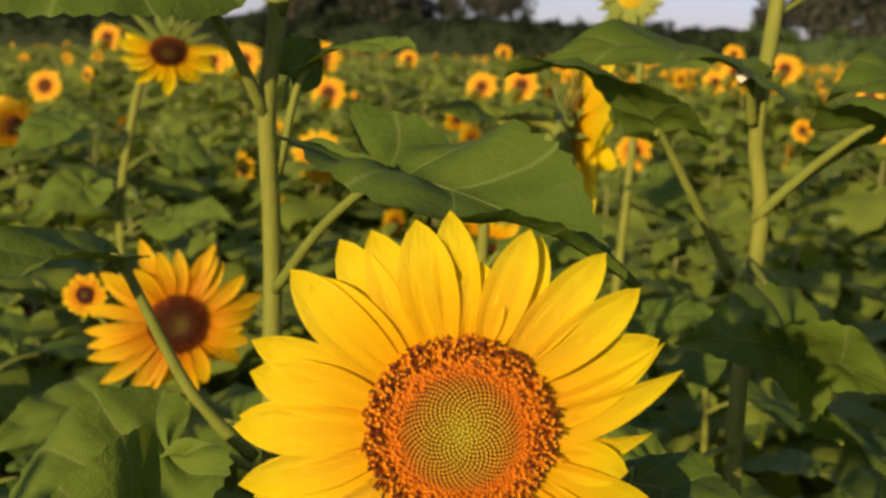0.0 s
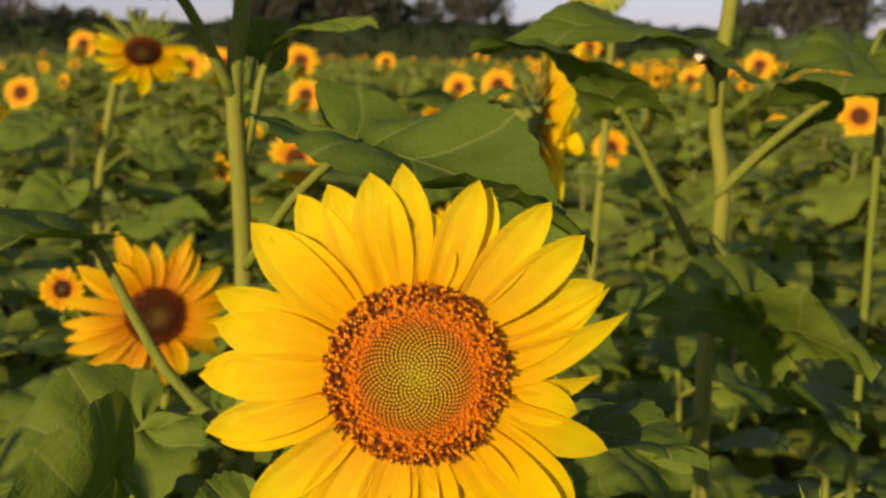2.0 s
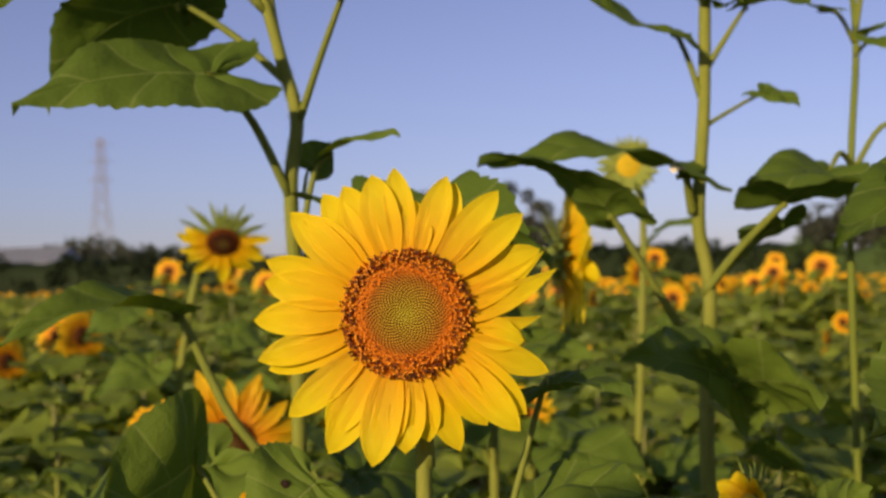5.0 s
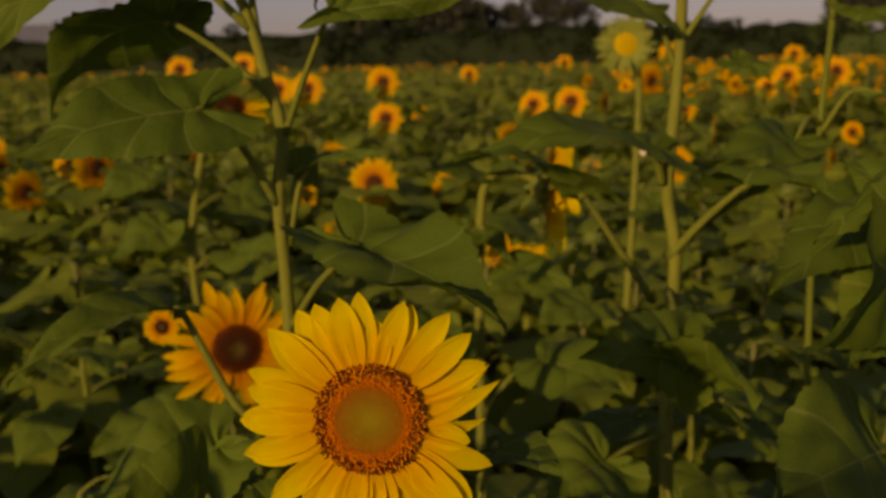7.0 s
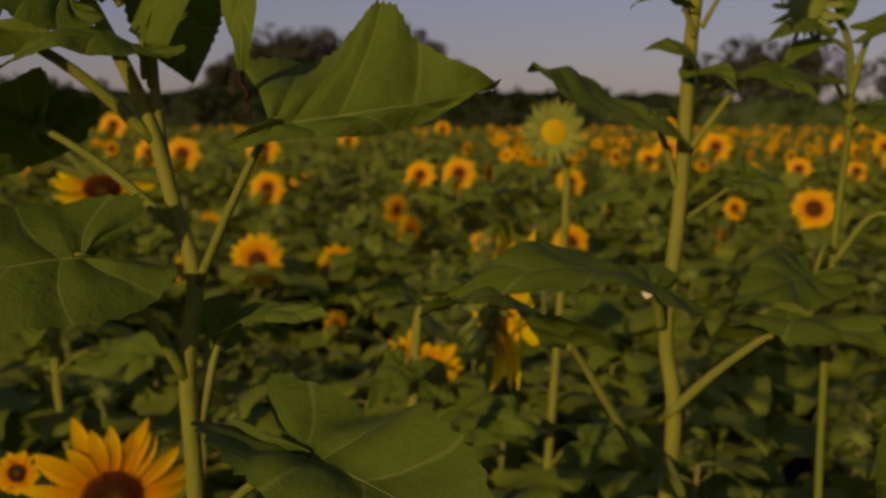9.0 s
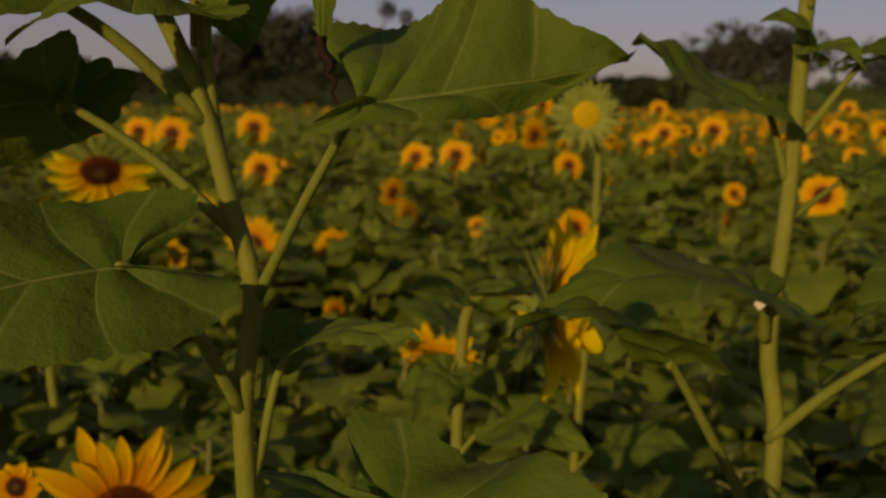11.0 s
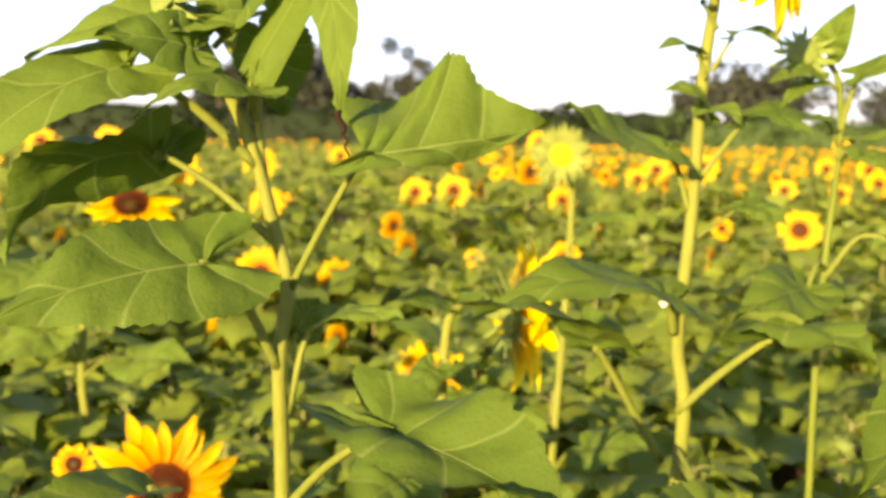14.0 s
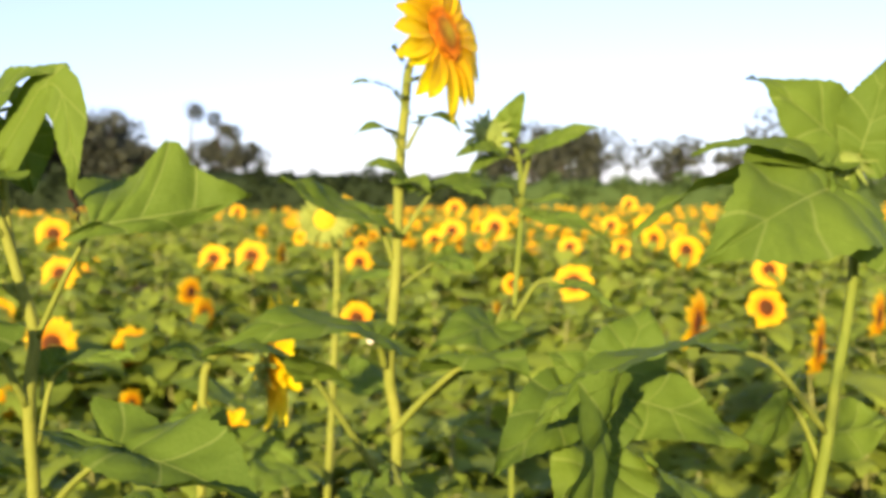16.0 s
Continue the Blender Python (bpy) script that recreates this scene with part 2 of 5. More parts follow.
CHALK = plain_material("pale_torn_fibre", (0.62, 0.58, 0.48), (0.80, 0.77, 0.68), 200.0, 0.8, 0.4, 0.001)


def foliage_material(name, dark, light):
    m, n, l, p = material(name, 0.7, 0.2)
    rnd = n.new("ShaderNodeNewGeometry").outputs["Random Per Island"]
    c = mix_color(n, l, rnd, dark, light)
    l.new(c, p.inputs["Base Color"])
    see_through(n, l, p, c, 0.2)
    return m


TREE_LEAF = foliage_material("tree_foliage", (0.034, 0.043, 0.030), (0.088, 0.098, 0.064))
HEDGE_LEAF = foliage_material("hedge_foliage", (0.010, 0.020, 0.008), (0.032, 0.052, 0.017))
CROP = foliage_material("far_crop_green", (0.045, 0.085, 0.022), (0.090, 0.140, 0.040))


# ---- mesh helpers ----
def mesh_object(name, verts, faces, mat, parent=None, uvs=None, label="", smooth=True):
    me = bpy.data.meshes.new(name)
    me.from_pydata([tuple(v) for v in verts], [], faces)
    if uvs is not None:
        layer = me.uv_layers.new(name="UVMap")
        layer.data.foreach_set("uv", np.array([uvs[i] for f in faces for i in f], float).ravel())
    me.polygons.foreach_set("use_smooth", [smooth] * len(me.polygons))
    me.materials.append(mat)
    me.update()
    ob = new(name, me)
    if parent is not None:
        ob.parent = parent
    if label:
        tagged(ob, label)
    return ob


def smooth_line(points, steps=5):
    """A Catmull-Rom curve through the points."""
    pts = [Vector(p) for p in points]
    pts = [2 * pts[0] - pts[1], *pts, 2 * pts[-1] - pts[-2]]
    out = []
    for i in range(1, len(pts) - 2):
        a, b, c, d = pts[i - 1 : i + 3]
        for k in range(steps):
            t = k / steps
            out.append(0.5 * (2 * b + (c - a) * t + (2 * a - 5 * b + 4 * c - d) * t * t + (3 * b - a - 3 * c + d) * t ** 3))
    out.append(pts[-2])
    return out


def tube_data(points, r0, r1, sides=10, steps=5, knots=0.0):
    line = smooth_line(points, steps)
    verts, faces, n = [], [], len(line)
    side = Vector((1, 0, 0))
    for i, p in enumerate(line):
        t = (line[min(i + 1, n - 1)] - line[max(i - 1, 0)]).normalized()
        side = (side - t * side.dot(t)).normalized() if abs(side.dot(t)) < 0.99 else t.orthogonal().normalized()
        other = t.cross(side)
        r = r0 + (r1 - r0) * i / (n - 1)
        for k in range(sides):
            a = 2 * math.pi * k / sides
            rr = r * (1 + knots * math.cos(a * 5))
            verts.append(p + (side * math.cos(a) + other * math.sin(a)) * rr)
    for i in range(n - 1):
        for k in range(sides):
            j = (k + 1) % sides
            faces.append((i * sides + k, i * sides + j, (i + 1) * sides + j, (i + 1) * sides + k))
    faces.append(tuple(range(sides))[::-1])
    faces.append(tuple((n - 1) * sides + k for k in range(sides)))
    return verts, faces


def tube(name, points, r0, r1, mat, parent, sides=10, steps=5, label="", knots=0.0):
    v, f = tube_data(points, r0, r1, sides, steps, knots)
    return mesh_object(name, v, f, mat, parent, label=label)


# half of a heart-shaped outline, from the notch at the stalk round to the tip, and where each side vein leaves the midrib
OUT_X = (0.0, -0.10, -0.19, -0.20, -0.10, 0.07, 0.26, 0.45, 0.63, 0.80, 0.92, 1.0)
OUT_Y = (0.02, 0.14, 0.36, 0.62, 0.86, 0.99, 0.98, 0.84, 0.61, 0.34, 0.14, 0.0)
MID_X = (0.0, 0.0, 0.0, 0.0, 0.02, 0.06, 0.13, 0.24, 0.40, 0.60, 0.80, 1.0)


def rounded(v):
    """The same outline with its corners eased."""
    d = np.interp(np.linspace(0, 1, 133), np.linspace(0, 1, len(v)), v)
    e = np.convolve(np.pad(d, 8, mode="edge"), np.hanning(19)[1:-1] / np.hanning(19).sum(), mode="valid")
    e[0], e[-1] = v[0], v[-1]
    return e


OUT_X, OUT_Y, MID_X = rounded(OUT_X), rounded(OUT_Y), rounded(MID_X)


def leaf_data(base, tip, width, normal, droop=0.08, fold=0.20, curl=0.10, rows=46, cols=6, lobe=1.0, teeth=0.024, phase=0.0, twist=0.0, asym=(1.0, 1.0), skew=1.0, bow=None, crinkle=1.0, upper=None, flap=0.0):
    """A heart-shaped toothed blade from its base to its tip: points, faces, uvs."""
    base, tip = Vector(base), Vector(tip)
    axis = tip - base
    length = axis.length
    a = axis.normalized()
    nrm = Vector(normal)
    nrm = (nrm - a * nrm.dot(a)).normalized()
    side = a.cross(nrm)
    arch = nrm if bow is None else Vector(bow).normalized()
    verts, uvs, faces = [], [], []
    wide = 2 * cols + 1
    knots = np.linspace(0, 1, len(OUT_X))
    for i in range(rows + 1):
        t = i / rows
        ox, oy, mx = (float(np.interp(t, knots, v)) for v in (OUT_X, OUT_Y, MID_X))
        if ox > 0:
            ox, mx = ox ** (1 / skew), mx ** (1 / skew)
        else:
            ox *= lobe
        if upper:
            ux, uy = (float(np.interp(t, np.linspace(0, 1, len(upper)), [q[n] for q in upper])) for n in (0, 1))
        tooth = 1 + teeth * ((0.3 + 1.2 * abs(math.sin(i * 1.7 + phase))) if i % 2 else -0.4 - 0.9 * abs(math.sin(i * 2.9 + phase))) + 0.03 * math.sin(5 * t + phase * 3)
        for k in range(-cols, cols + 1):
            c = k / cols
            d = abs(c)
            edge = tooth if abs(k) == cols else 1.0
            rim, out = (ux, uy * 2 * length / width) if upper and c < 0 else (ox, oy)
            x = mx + (rim - mx) * d * edge
            x += 0.06 * math.sin(math.pi * d) * (1 - t)
            y = c * out * edge * width / 2 * (asym[0] if c < 0 else asym[1])
            s = max(0.0, x)
            turn = twist * s
            sd = side * math.cos(turn) + nrm * math.sin(turn)
            up = nrm * math.cos(turn) - side * math.sin(turn)
            if bow is not None:
                along = axis + arch * (droop * 4 * (1 - 2 * s) * length)
                sd = along.cross(nrm).normalized()
            p = base + axis * x + arch * (droop * 4 * s * (1 - s) * length) + sd * y
            q = p * (14.0 / max(0.3, width * 6)) + Vector((phase, phase * 2.0, 0))
            h = width / 2
            lift = fold * d * oy - curl * 2 * (d * oy) ** 2 + 0.16 * d * math.sin(6.5 * x + 2.2 * c + phase) + crinkle * (0.16 * d ** 0.5 * noise.noise(q) + 0.07 * d * noise.noise(q * 2.7))
            lift += crinkle * 0.065 * abs(math.sin(math.pi * 6 * t)) * min(1.0, 3 * d) * (1 - 0.5 * d)
            if flap and c < 0:
                p = p + Vector((0.1, 1.0, 0.0)) * (h * flap * min(1.0, max(0.0, (d - 0.30) / 0.6)) ** 1.5 * min(1.0, max(0.0, (0.46 - x) / 0.25)))
            verts.append(p + up * (h * lift))
            uvs.append((t, 0.5 + 0.5 * c))
    for i in range(rows):
        for k in range(wide - 1):
            n0 = i * wide + k
            faces.append((n0, n0 + 1, n0 + wide + 1, n0 + wide))
    return verts, faces, uvs


class Plant:
    """A sunflower plant that stands on the ground: an Empty at its foot, with its parts under it."""

    def __init__(self, foot, label, name="sunflower_plant", group="sunflower plants near the camera"):
        self.foot = Vector(foot)
        self.ob = tagged(new(name), label, "sunflower", group)
        self.ob.location = foot

    def at(self, p):
        return Vector(p) - self.foot

    def stem(self, points, r0, r1, label="", name="stem", mat=STEM):
        return tube(name, [self.at(p) for p in points], r0, r1, mat, self.ob, 12, 6, label, 0.03)

    def leaf(self, node, base, tip, width, normal=(0, -0.6, 0.8), bend=0.15, rp=0.0045, label="", phase=None, **shape):
        """A leaf on its stalk, which runs from the stem's node to the base of the blade."""
        phase = len(self.ob.children) * 1.7 if phase is None else phase
        v, f, uv = leaf_data(self.at(base), self.at(tip), width, normal, phase=phase, **shape)
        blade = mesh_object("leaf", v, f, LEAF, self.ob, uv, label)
        if node is not None:
            a, b, c = self.at(node), self.at(base), self.at(tip)
            way = (b - a)
            mid = a + way * 0.5 + Vector((0, 0, bend * way.length))
            drop = Vector(normal).normalized() * 0.0022
            tube("petiole", [a, mid, b - drop, b + (c - b) * 0.05 - drop * 1.3], rp * 1.15, rp * 0.55, STALK, blade, 8, 5)
        return blade


def frame_of(facing, roll=0.0):
    """Right, up and out for a flower that faces that way."""
    f = Vector(facing).normalized()
    r = (-f).cross(Vector((0, 0, 1))).normalized()
    u = r.cross(-f)
    m = Matrix((r, u, f)).transposed()
    return m @ Matrix.Rotation(roll, 3, "Z")


def petal_data(m, centre, angle, r0, length, width, lift=0.12, curve=-0.25, rows=12, cols=3, rise=0.0, wob=0.0, hook=0.0, sharp=False):
    """One ray petal in the flower's frame m: two ridges along it, a blunt pointed tip."""
    ca, sa = math.cos(angle), math.sin(angle)
    verts, uvs, faces = [], [], []
    wide = 2 * cols + 1
    for i in range(rows + 1):
        s = i / rows
        w = width / 2 * (0.50 + 0.50 * math.sin(min(1.0, s / 0.45) * math.pi / 2)) * (1 - max(0.0, (s - 0.55) / 0.45) ** 2.0) ** 0.8
        if sharp:
            w = width / 2 * (1 - s ** 1.6) * (0.75 + 0.5 * s)
        x = r0 + (length - r0) * s
        z = rise + (length - r0) * (lift * s + curve * s * s) + wob * math.sin(4 * s + angle * 3) * length * s
        for k in range(-cols, cols + 1):
            c = k / cols
            ridge = 0.15 * math.cos(c * math.pi * 2.4) * w * min(1.0, 2.5 * (1.05 - s)) + 0.2 * c * c * w
            y = c * w + hook * s * s * length
            q = Vector((x * ca - y * sa, x * sa + y * ca, z + ridge))
            verts.append(centre + m @ q)
            uvs.append((s, 0.5 + 0.5 * c))
    for i in range(rows):
        for k in range(wide - 1):
            q = i * wide + k
            faces.append((q, q + 1, q + wide + 1, q + wide))
    return verts, faces, uvs


def dome_data(m, centre, radius, height, rings=7, sides=28, dip=0.0):
    verts, uvs, faces = [centre + m @ Vector((0, 0, height - dip))], [(0.0, 0.5)], []
    for i in range(1, rings + 1):
        t = i / rings
        z = height * (1 - t ** 2.2) - dip * math.exp(-(t * 3) ** 2)
        for k in range(sides):
            a = 2 * math.pi * k / sides
            verts.append(centre + m @ Vector((radius * t * math.cos(a), radius * t * math.sin(a), z)))
            uvs.append((t, 0.5))
    for k in range(sides):
        faces.append((0, 1 + k, 1 + (k + 1) % sides))
    for i in range(rings - 1):
        for k in range(sides):
            j = (k + 1) % sides
            a, b = 1 + i * sides, 1 + (i + 1) * sides
            faces.append((a + k, b + k, b + j, a + j))
    return verts, faces, uvs


def joined(pieces):
    """Several meshes in one: points, faces, uvs."""
    V, F, U = [], [], []
    for v, f, uv in pieces:
        o = len(V)
        V += list(v)
        U += list(uv) if uv is not None else [(0.5, 0.5)] * len(v)
        F += [tuple(i + o for i in q) for q in f]
    return V, F, U


def back_data(m, centre, radius, depth, bracts, length, rng, spread=0.5, sides=20):
    """The green cup behind a flower, with its ring of pointed bracts."""
    verts, faces = [], []
    prof = ((1.0, 0.0), (0.96, -0.35), (0.7, -0.75), (0.3, -1.0), (0.12, -1.25))
    for t, z in prof:
        for k in range(sides):
            a = 2 * math.pi * k / sides
            verts.append(centre + m @ Vector((radius * t * math.cos(a), radius * t * math.sin(a), depth * z)))
    for i in range(len(prof) - 1):
        for k in range(sides):
            j = (k + 1) % sides
            faces.append((i * sides + k, i * sides + j, (i + 1) * sides + j, (i + 1) * sides + k))
    pieces = [(verts, faces, None)]
    for b in range(bracts):
        a = 2 * math.pi * (b + rng.uniform(-0.3, 0.3)) / bracts
        layer = b % 2
        pieces.append(petal_data(m, centre, a, radius * 0.85, radius + length * rng.uniform(0.75, 1.15), radius * 0.42, -spread * (0.4 + layer * 0.8), spread * 0.5, 5, 1, -depth * 0.25 * layer, sharp=True))
    return joined(pieces)


def flower(plant, centre, facing, r_disc, petals, disc=DISC, florets=0, petal=PETAL, bracts=18, bract_len=0.03, width=0.028, lift=0.12, curve=-0.2, seed=1, label="", roll=0.0, dip=0.0, dome=0.25, ragged=1.0):
    """A flower head: the green cup is the part; disc, florets and each petal lie under it."""
    rng = random.Random(seed)
    m = frame_of(facing, roll)
    c = plant.at(centre)
    v, f, uv = back_data(m, c - m @ Vector((0, 0, r_disc * 0.12)), r_disc * 1.02, r_disc * 0.5, bracts, bract_len, rng)
    head = mesh_object("flower_head", v, f, BRACT, plant.ob, uv, label)
    v, f, uv = dome_data(m, c, r_disc, r_disc * dome, dip=dip)
    mesh_object("disc", v, f, disc, head, uv)
    if florets:
        pieces = []
        for i in range(florets):
            t = math.sqrt((i + 0.5) / florets)
            a = i * 2.399963
            outer = t > 0.63
            if outer and rng.random() < 0.12:
                continue
            r = r_disc * 0.99 * t + (rng.uniform(-1, 1) * 0.0006 if outer else 0)
            z = r_disc * dome * (1 - t ** 2.2) - dip * math.exp(-(t * 3) ** 2)
            size = r_disc * (0.0235 if not outer else 0.0165) * (0.75 + 0.45 * t)
            tall = r_disc * (0.035 if not outer else rng.uniform(0.04, 0.09) + (rng.uniform(0.03, 0.13) if t > 0.82 else 0.0))
            lean = rng.uniform(-0.4, 0.4) if outer else 0.0
            o = Vector((r * math.cos(a), r * math.sin(a), z - 0.0004))
            pts, us = [], []
            for lev, (rad, hh) in enumerate(((1.0, 0.0), (0.95, 0.55), (0.9 if outer else 0.5, 1.0))):
                for k in range(4):
                    b = a + math.pi / 4 + k * math.pi / 2
                    pts.append(c + m @ (o + Vector((size * rad * math.cos(b) + math.cos(a) * lean * tall * hh, size * rad * math.sin(b) + math.sin(a) * lean * tall * hh, tall * hh))))
                    us.append((t, (0.0, 0.45, 1.0)[lev]))
            fs = [(0, 1, 5, 4), (1, 2, 6, 5), (2, 3, 7, 6), (3, 0, 4, 7), (4, 5, 9, 8), (5, 6, 10, 9), (6, 7, 11, 10), (7, 4, 8, 11), (8, 9, 10, 11)]
            pieces.append((pts, fs, us))
        V, F, U = joined(pieces)
        mesh_object("disc_face", V, F, FLORET_BROWN if disc == DISC_BROWN else FLORET, head, U, smooth=False)
    for i, (deg, length, *bent) in enumerate(petals):
        v, f, uv = petal_data(m, c, radians(deg), r_disc * 0.86, length, width * rng.uniform(0.85, 1.15), lift + ragged * rng.uniform(-0.06, 0.06), curve + ragged * rng.uniform(-0.08, 0.08),
                              rise=-0.0012 * (i % 3), wob=ragged * rng.uniform(-0.02, 0.02), hook=ragged * rng.uniform(-0.05, 0.05) + sum(bent), sharp=len(bent) > 0)
        mesh_object("petal", v, f, petal, head, uv)
    return head


def ring(count, length, jitter, seed, start=0.0):
    rng = random.Random(seed)
    return [(start + 360 * (i + rng.uniform(-0.3, 0.3)) / count, length * rng.uniform(1 - jitter, 1 + jitter)) for i in range(count)]


def hairs(points, radius, count, length, parent, seed):
    """Fine pale hairs that stand out from a stem along a line."""
    rng = random.Random(seed)
    line = smooth_line(points, 12)
    V, F = [], []
    for _ in range(count):
        i = rng.randrange(len(line) - 1)
        p = line[i].lerp(line[i + 1], rng.random())
        t = (line[i + 1] - line[i]).normalized()
        out = Vector((rng.gauss(0, 1), rng.gauss(0, 1), rng.gauss(0, 1)))
        out = (out - t * out.dot(t)).normalized()
        root = p + out * radius * 0.95
        tip = root + (out + t * rng.uniform(-0.4, 0.4)) * length * rng.uniform(0.5, 1.2)
        o = len(V)
        V += [root - t * 0.00018, root + t * 0.00018, tip]
        F.append((o, o + 1, o + 2))
    return tagged(mesh_object("stem_hair", V, F, STEM, parent, smooth=False), "fine pale hair on the stem", kind="stuff")


# ---- ground ----
ground = mesh_object("ground", [(-1500, -1500, 0), (1500, -1500, 0), (1500, 1500, 0), (-1500, 1500, 0)], [(0, 1, 2, 3)], SOIL)
tagged(ground, "dark dry field soil under the sunflowers", "ground", kind="structure")

# ---- the open flower in front ----
FLOWER = Plant((0.006, 0.035, 0), "bright yellow sunflower in full bloom on a pale green stem")
FLOWER.stem([FLOWER.foot, (0.007, 0.035, 0.846), (0.010, 0.035, 0.890), (0.004, 0.035, 0.965), (0.0, 0.012, 0.995)], 0.0058, 0.0056)
flower(FLOWER, (0, 0, 1.0), (0.0, -1.0, 0.06), 0.0455, [
    (-180, 0.106), (-164, 0.107), (-158, 0.103), (-140, 0.107), (-125, 0.098), (-120, 0.109), (-105, 0.105), (-100, 0.094),
    (-91, 0.094), (-81, 0.088), (-72, 0.100), (-57, 0.078), (-55, 0.093), (-46, 0.110), (-40, 0.106), (-25, 0.105),
    (-14, 0.090, 0.17), (-13, 0.082), (5, 0.106, 0.17), (12, 0.102, 0.17), (26, 0.102), (40, 0.106), (54, 0.106), (70, 0.097),
    (74, 0.099), (82, 0.079), (92, 0.102), (104, 0.100), (115, 0.101), (125, 0.104), (133, 0.100), (140, 0.108),
    (156, 0.105), (164, 0.101), (177, 0.104),
], DISC, 1750, PETAL, 22, 0.03, 0.0238, 0.10, -0.16, 4, "large open flower head, green-yellow centre ringed with orange florets", dip=0.003, dome=0.2)
HOLED = FLOWER.leaf((0.006, 0.035, 0.65), (-0.080, 0.120, 0.867), (-0.131, 0.090, 0.823), 0.105, (0.1, -0.9, 0.35), -0.05, 0.003, fold=0.06, crinkle=0.5, teeth=0.018, lobe=0.7, label="light green leaf with a small brown hole")
spot = HOLED.data.vertices[28 * 13 + 8]
v, f, uv = dome_data(frame_of((0.1, -0.9, 0.35)), spot.co + Vector((0.0, -0.0006, 0.0002)), 0.004, 0.0008, 2, 9)
mesh_object("hole_edge", v, f, WITHERED, HOLED, uv, "small brown hole")
FLOWER.leaf((0.006, 0.035, 0.65), (-0.197, 0.200, 0.872), (-0.262, 0.100, 0.842), 0.155, (0.85, -0.42, -0.22), -0.05, 0.003, fold=0.05, crinkle=0.5, teeth=0.016, lobe=0.6)
FLOWER.leaf((0.006, 0.035, 0.65), (-0.127, 0.140, 0.837), (-0.185, 0.080, 0.809), 0.14, (-0.2, 0.25, 0.9), -0.05, 0.003, teeth=0.018, crinkle=0.5)
FLOWER.leaf((0.006, 0.035, 0.68), (0.097, 0.090, 0.939), (0.155, 0.030, 0.944), 0.075, (0.1, -0.35, 0.9), -0.05, 0.003, droop=0.03)
FLOWER.leaf((0.006, 0.035, 0.65), (0.080, 0.100, 0.840), (0.162, 0.020, 0.870), 0.12, (0.0, -0.45, 0.9), -0.05, 0.003, droop=0.12)
FLOWER.leaf((0.006, 0.035, 0.65), (-0.008, 0.060, 0.845), (-0.039, -0.040, 0.865), 0.08, (0.0, -0.4, 0.9), -0.05, 0.003)

# ---- the tall plant in bud with large leaves ----
TALL = Plant((-0.150, 0.430, 0), "tall sunflower in bud with broad toothed leaves and a hairy stem")
TALL.stem([TALL.foot, (-0.148, 0.435, 0.6), (-0.143, 0.438, 0.964), (-0.145, 0.42, 1.122), (-0.137, 0.42, 1.199), (-0.151, 0.420, 1.259), (-0.167, 0.420, 1.321), (-0.185, 0.420, 1.368), (-0.213, 0.420, 1.424), (-0.234, 0.420, 1.458), (-0.249, 0.410, 1.468)], 0.0088, 0.0048)
TALL.stem([(-0.149, 0.425, 1.246), (-0.162, 0.425, 1.317), (-0.166, 0.420, 1.381), (-0.161, 0.410, 1.435)], 0.0055, 0.0030, name="side_shoot")
hairs([TALL.at(p) for p in ((-0.143, 0.438, 0.90), (-0.143, 0.438, 0.964), (-0.145, 0.42, 1.122), (-0.137, 0.42, 1.199), (-0.151, 0.420, 1.259))], 0.0085, 1400, 0.0026, TALL.ob, 3)
TALL.leaf((-0.135, 0.42, 1.195), (-0.066, 0.330, 1.330), (0.111, 0.380, 1.360), 0.140, (-0.10, -0.92, 0.40), 0.02, 0.0038, "large toothed leaf with pale veins and a folded upper half", asym=(1.0, 0.32), rows=64, teeth=0.022, droop=-0.04, curl=0.04, fold=0.12, flap=1.0,
          upper=((0.0, 0.02), (-0.10, 0.16), (-0.14, 0.30), (0.05, 0.33), (0.22, 0.33), (0.36, 0.34), (0.50, 0.42), (0.60, 0.50), (0.66, 0.45), (0.71, 0.30), (0.82, 0.14), (1.0, 0.0)))
TALL.leaf((-0.143, 0.438, 0.964), (-0.046, 0.300, 1.084), (0.112, 0.148, 1.034), 0.142, (0.30, -0.55, 0.80), 0.05, 0.0045, lobe=1.6, rows=56, teeth=0.03, fold=0.42, curl=0.05, droop=0.06)
TALL.leaf((-0.145, 0.42, 1.115), (-0.204, 0.330, 1.232), (-0.370, 0.240, 1.192), 0.124, (-0.10, -0.80, 0.58), 0.10, 0.0048, lobe=1.5, fold=0.12, rows=56)
TALL.leaf((-0.137, 0.430, 1.068), (-0.105, 0.430, 1.163), (-0.024, 0.380, 1.174), 0.05, (0.0, -0.35, 0.95), 0.25, 0.0034)
TALL.leaf((-0.132, 0.430, 1.123), (-0.130, 0.450, 1.149), (-0.109, 0.470, 1.180), 0.05, (0.2, -0.9, 0.2), 0.1, 0.002)
HANGING = TALL.leaf((-0.173, 0.420, 1.368), (-0.172, 0.405, 1.398), (-0.088, 0.342, 1.362), 0.052, (-0.2, -0.95, 0.1), -0.1, 0.003, "drooping leaf with a withered brown tip", droop=1.0, skew=2.6, curl=0.2, bow=(0.22, -0.05, 1.0), lobe=0.3)
tube("withered_tip", [TALL.at(p) for p in ((-0.090, 0.342, 1.370), (-0.088, 0.341, 1.360), (-0.083, 0.339, 1.354), (-0.085, 0.341, 1.348), (-0.080, 0.339, 1.343), (-0.082, 0.341, 1.337), (-0.077, 0.340, 1.328))], 0.0034, 0.0007, WITHERED, HANGING, 6, 4, knots=0.35)
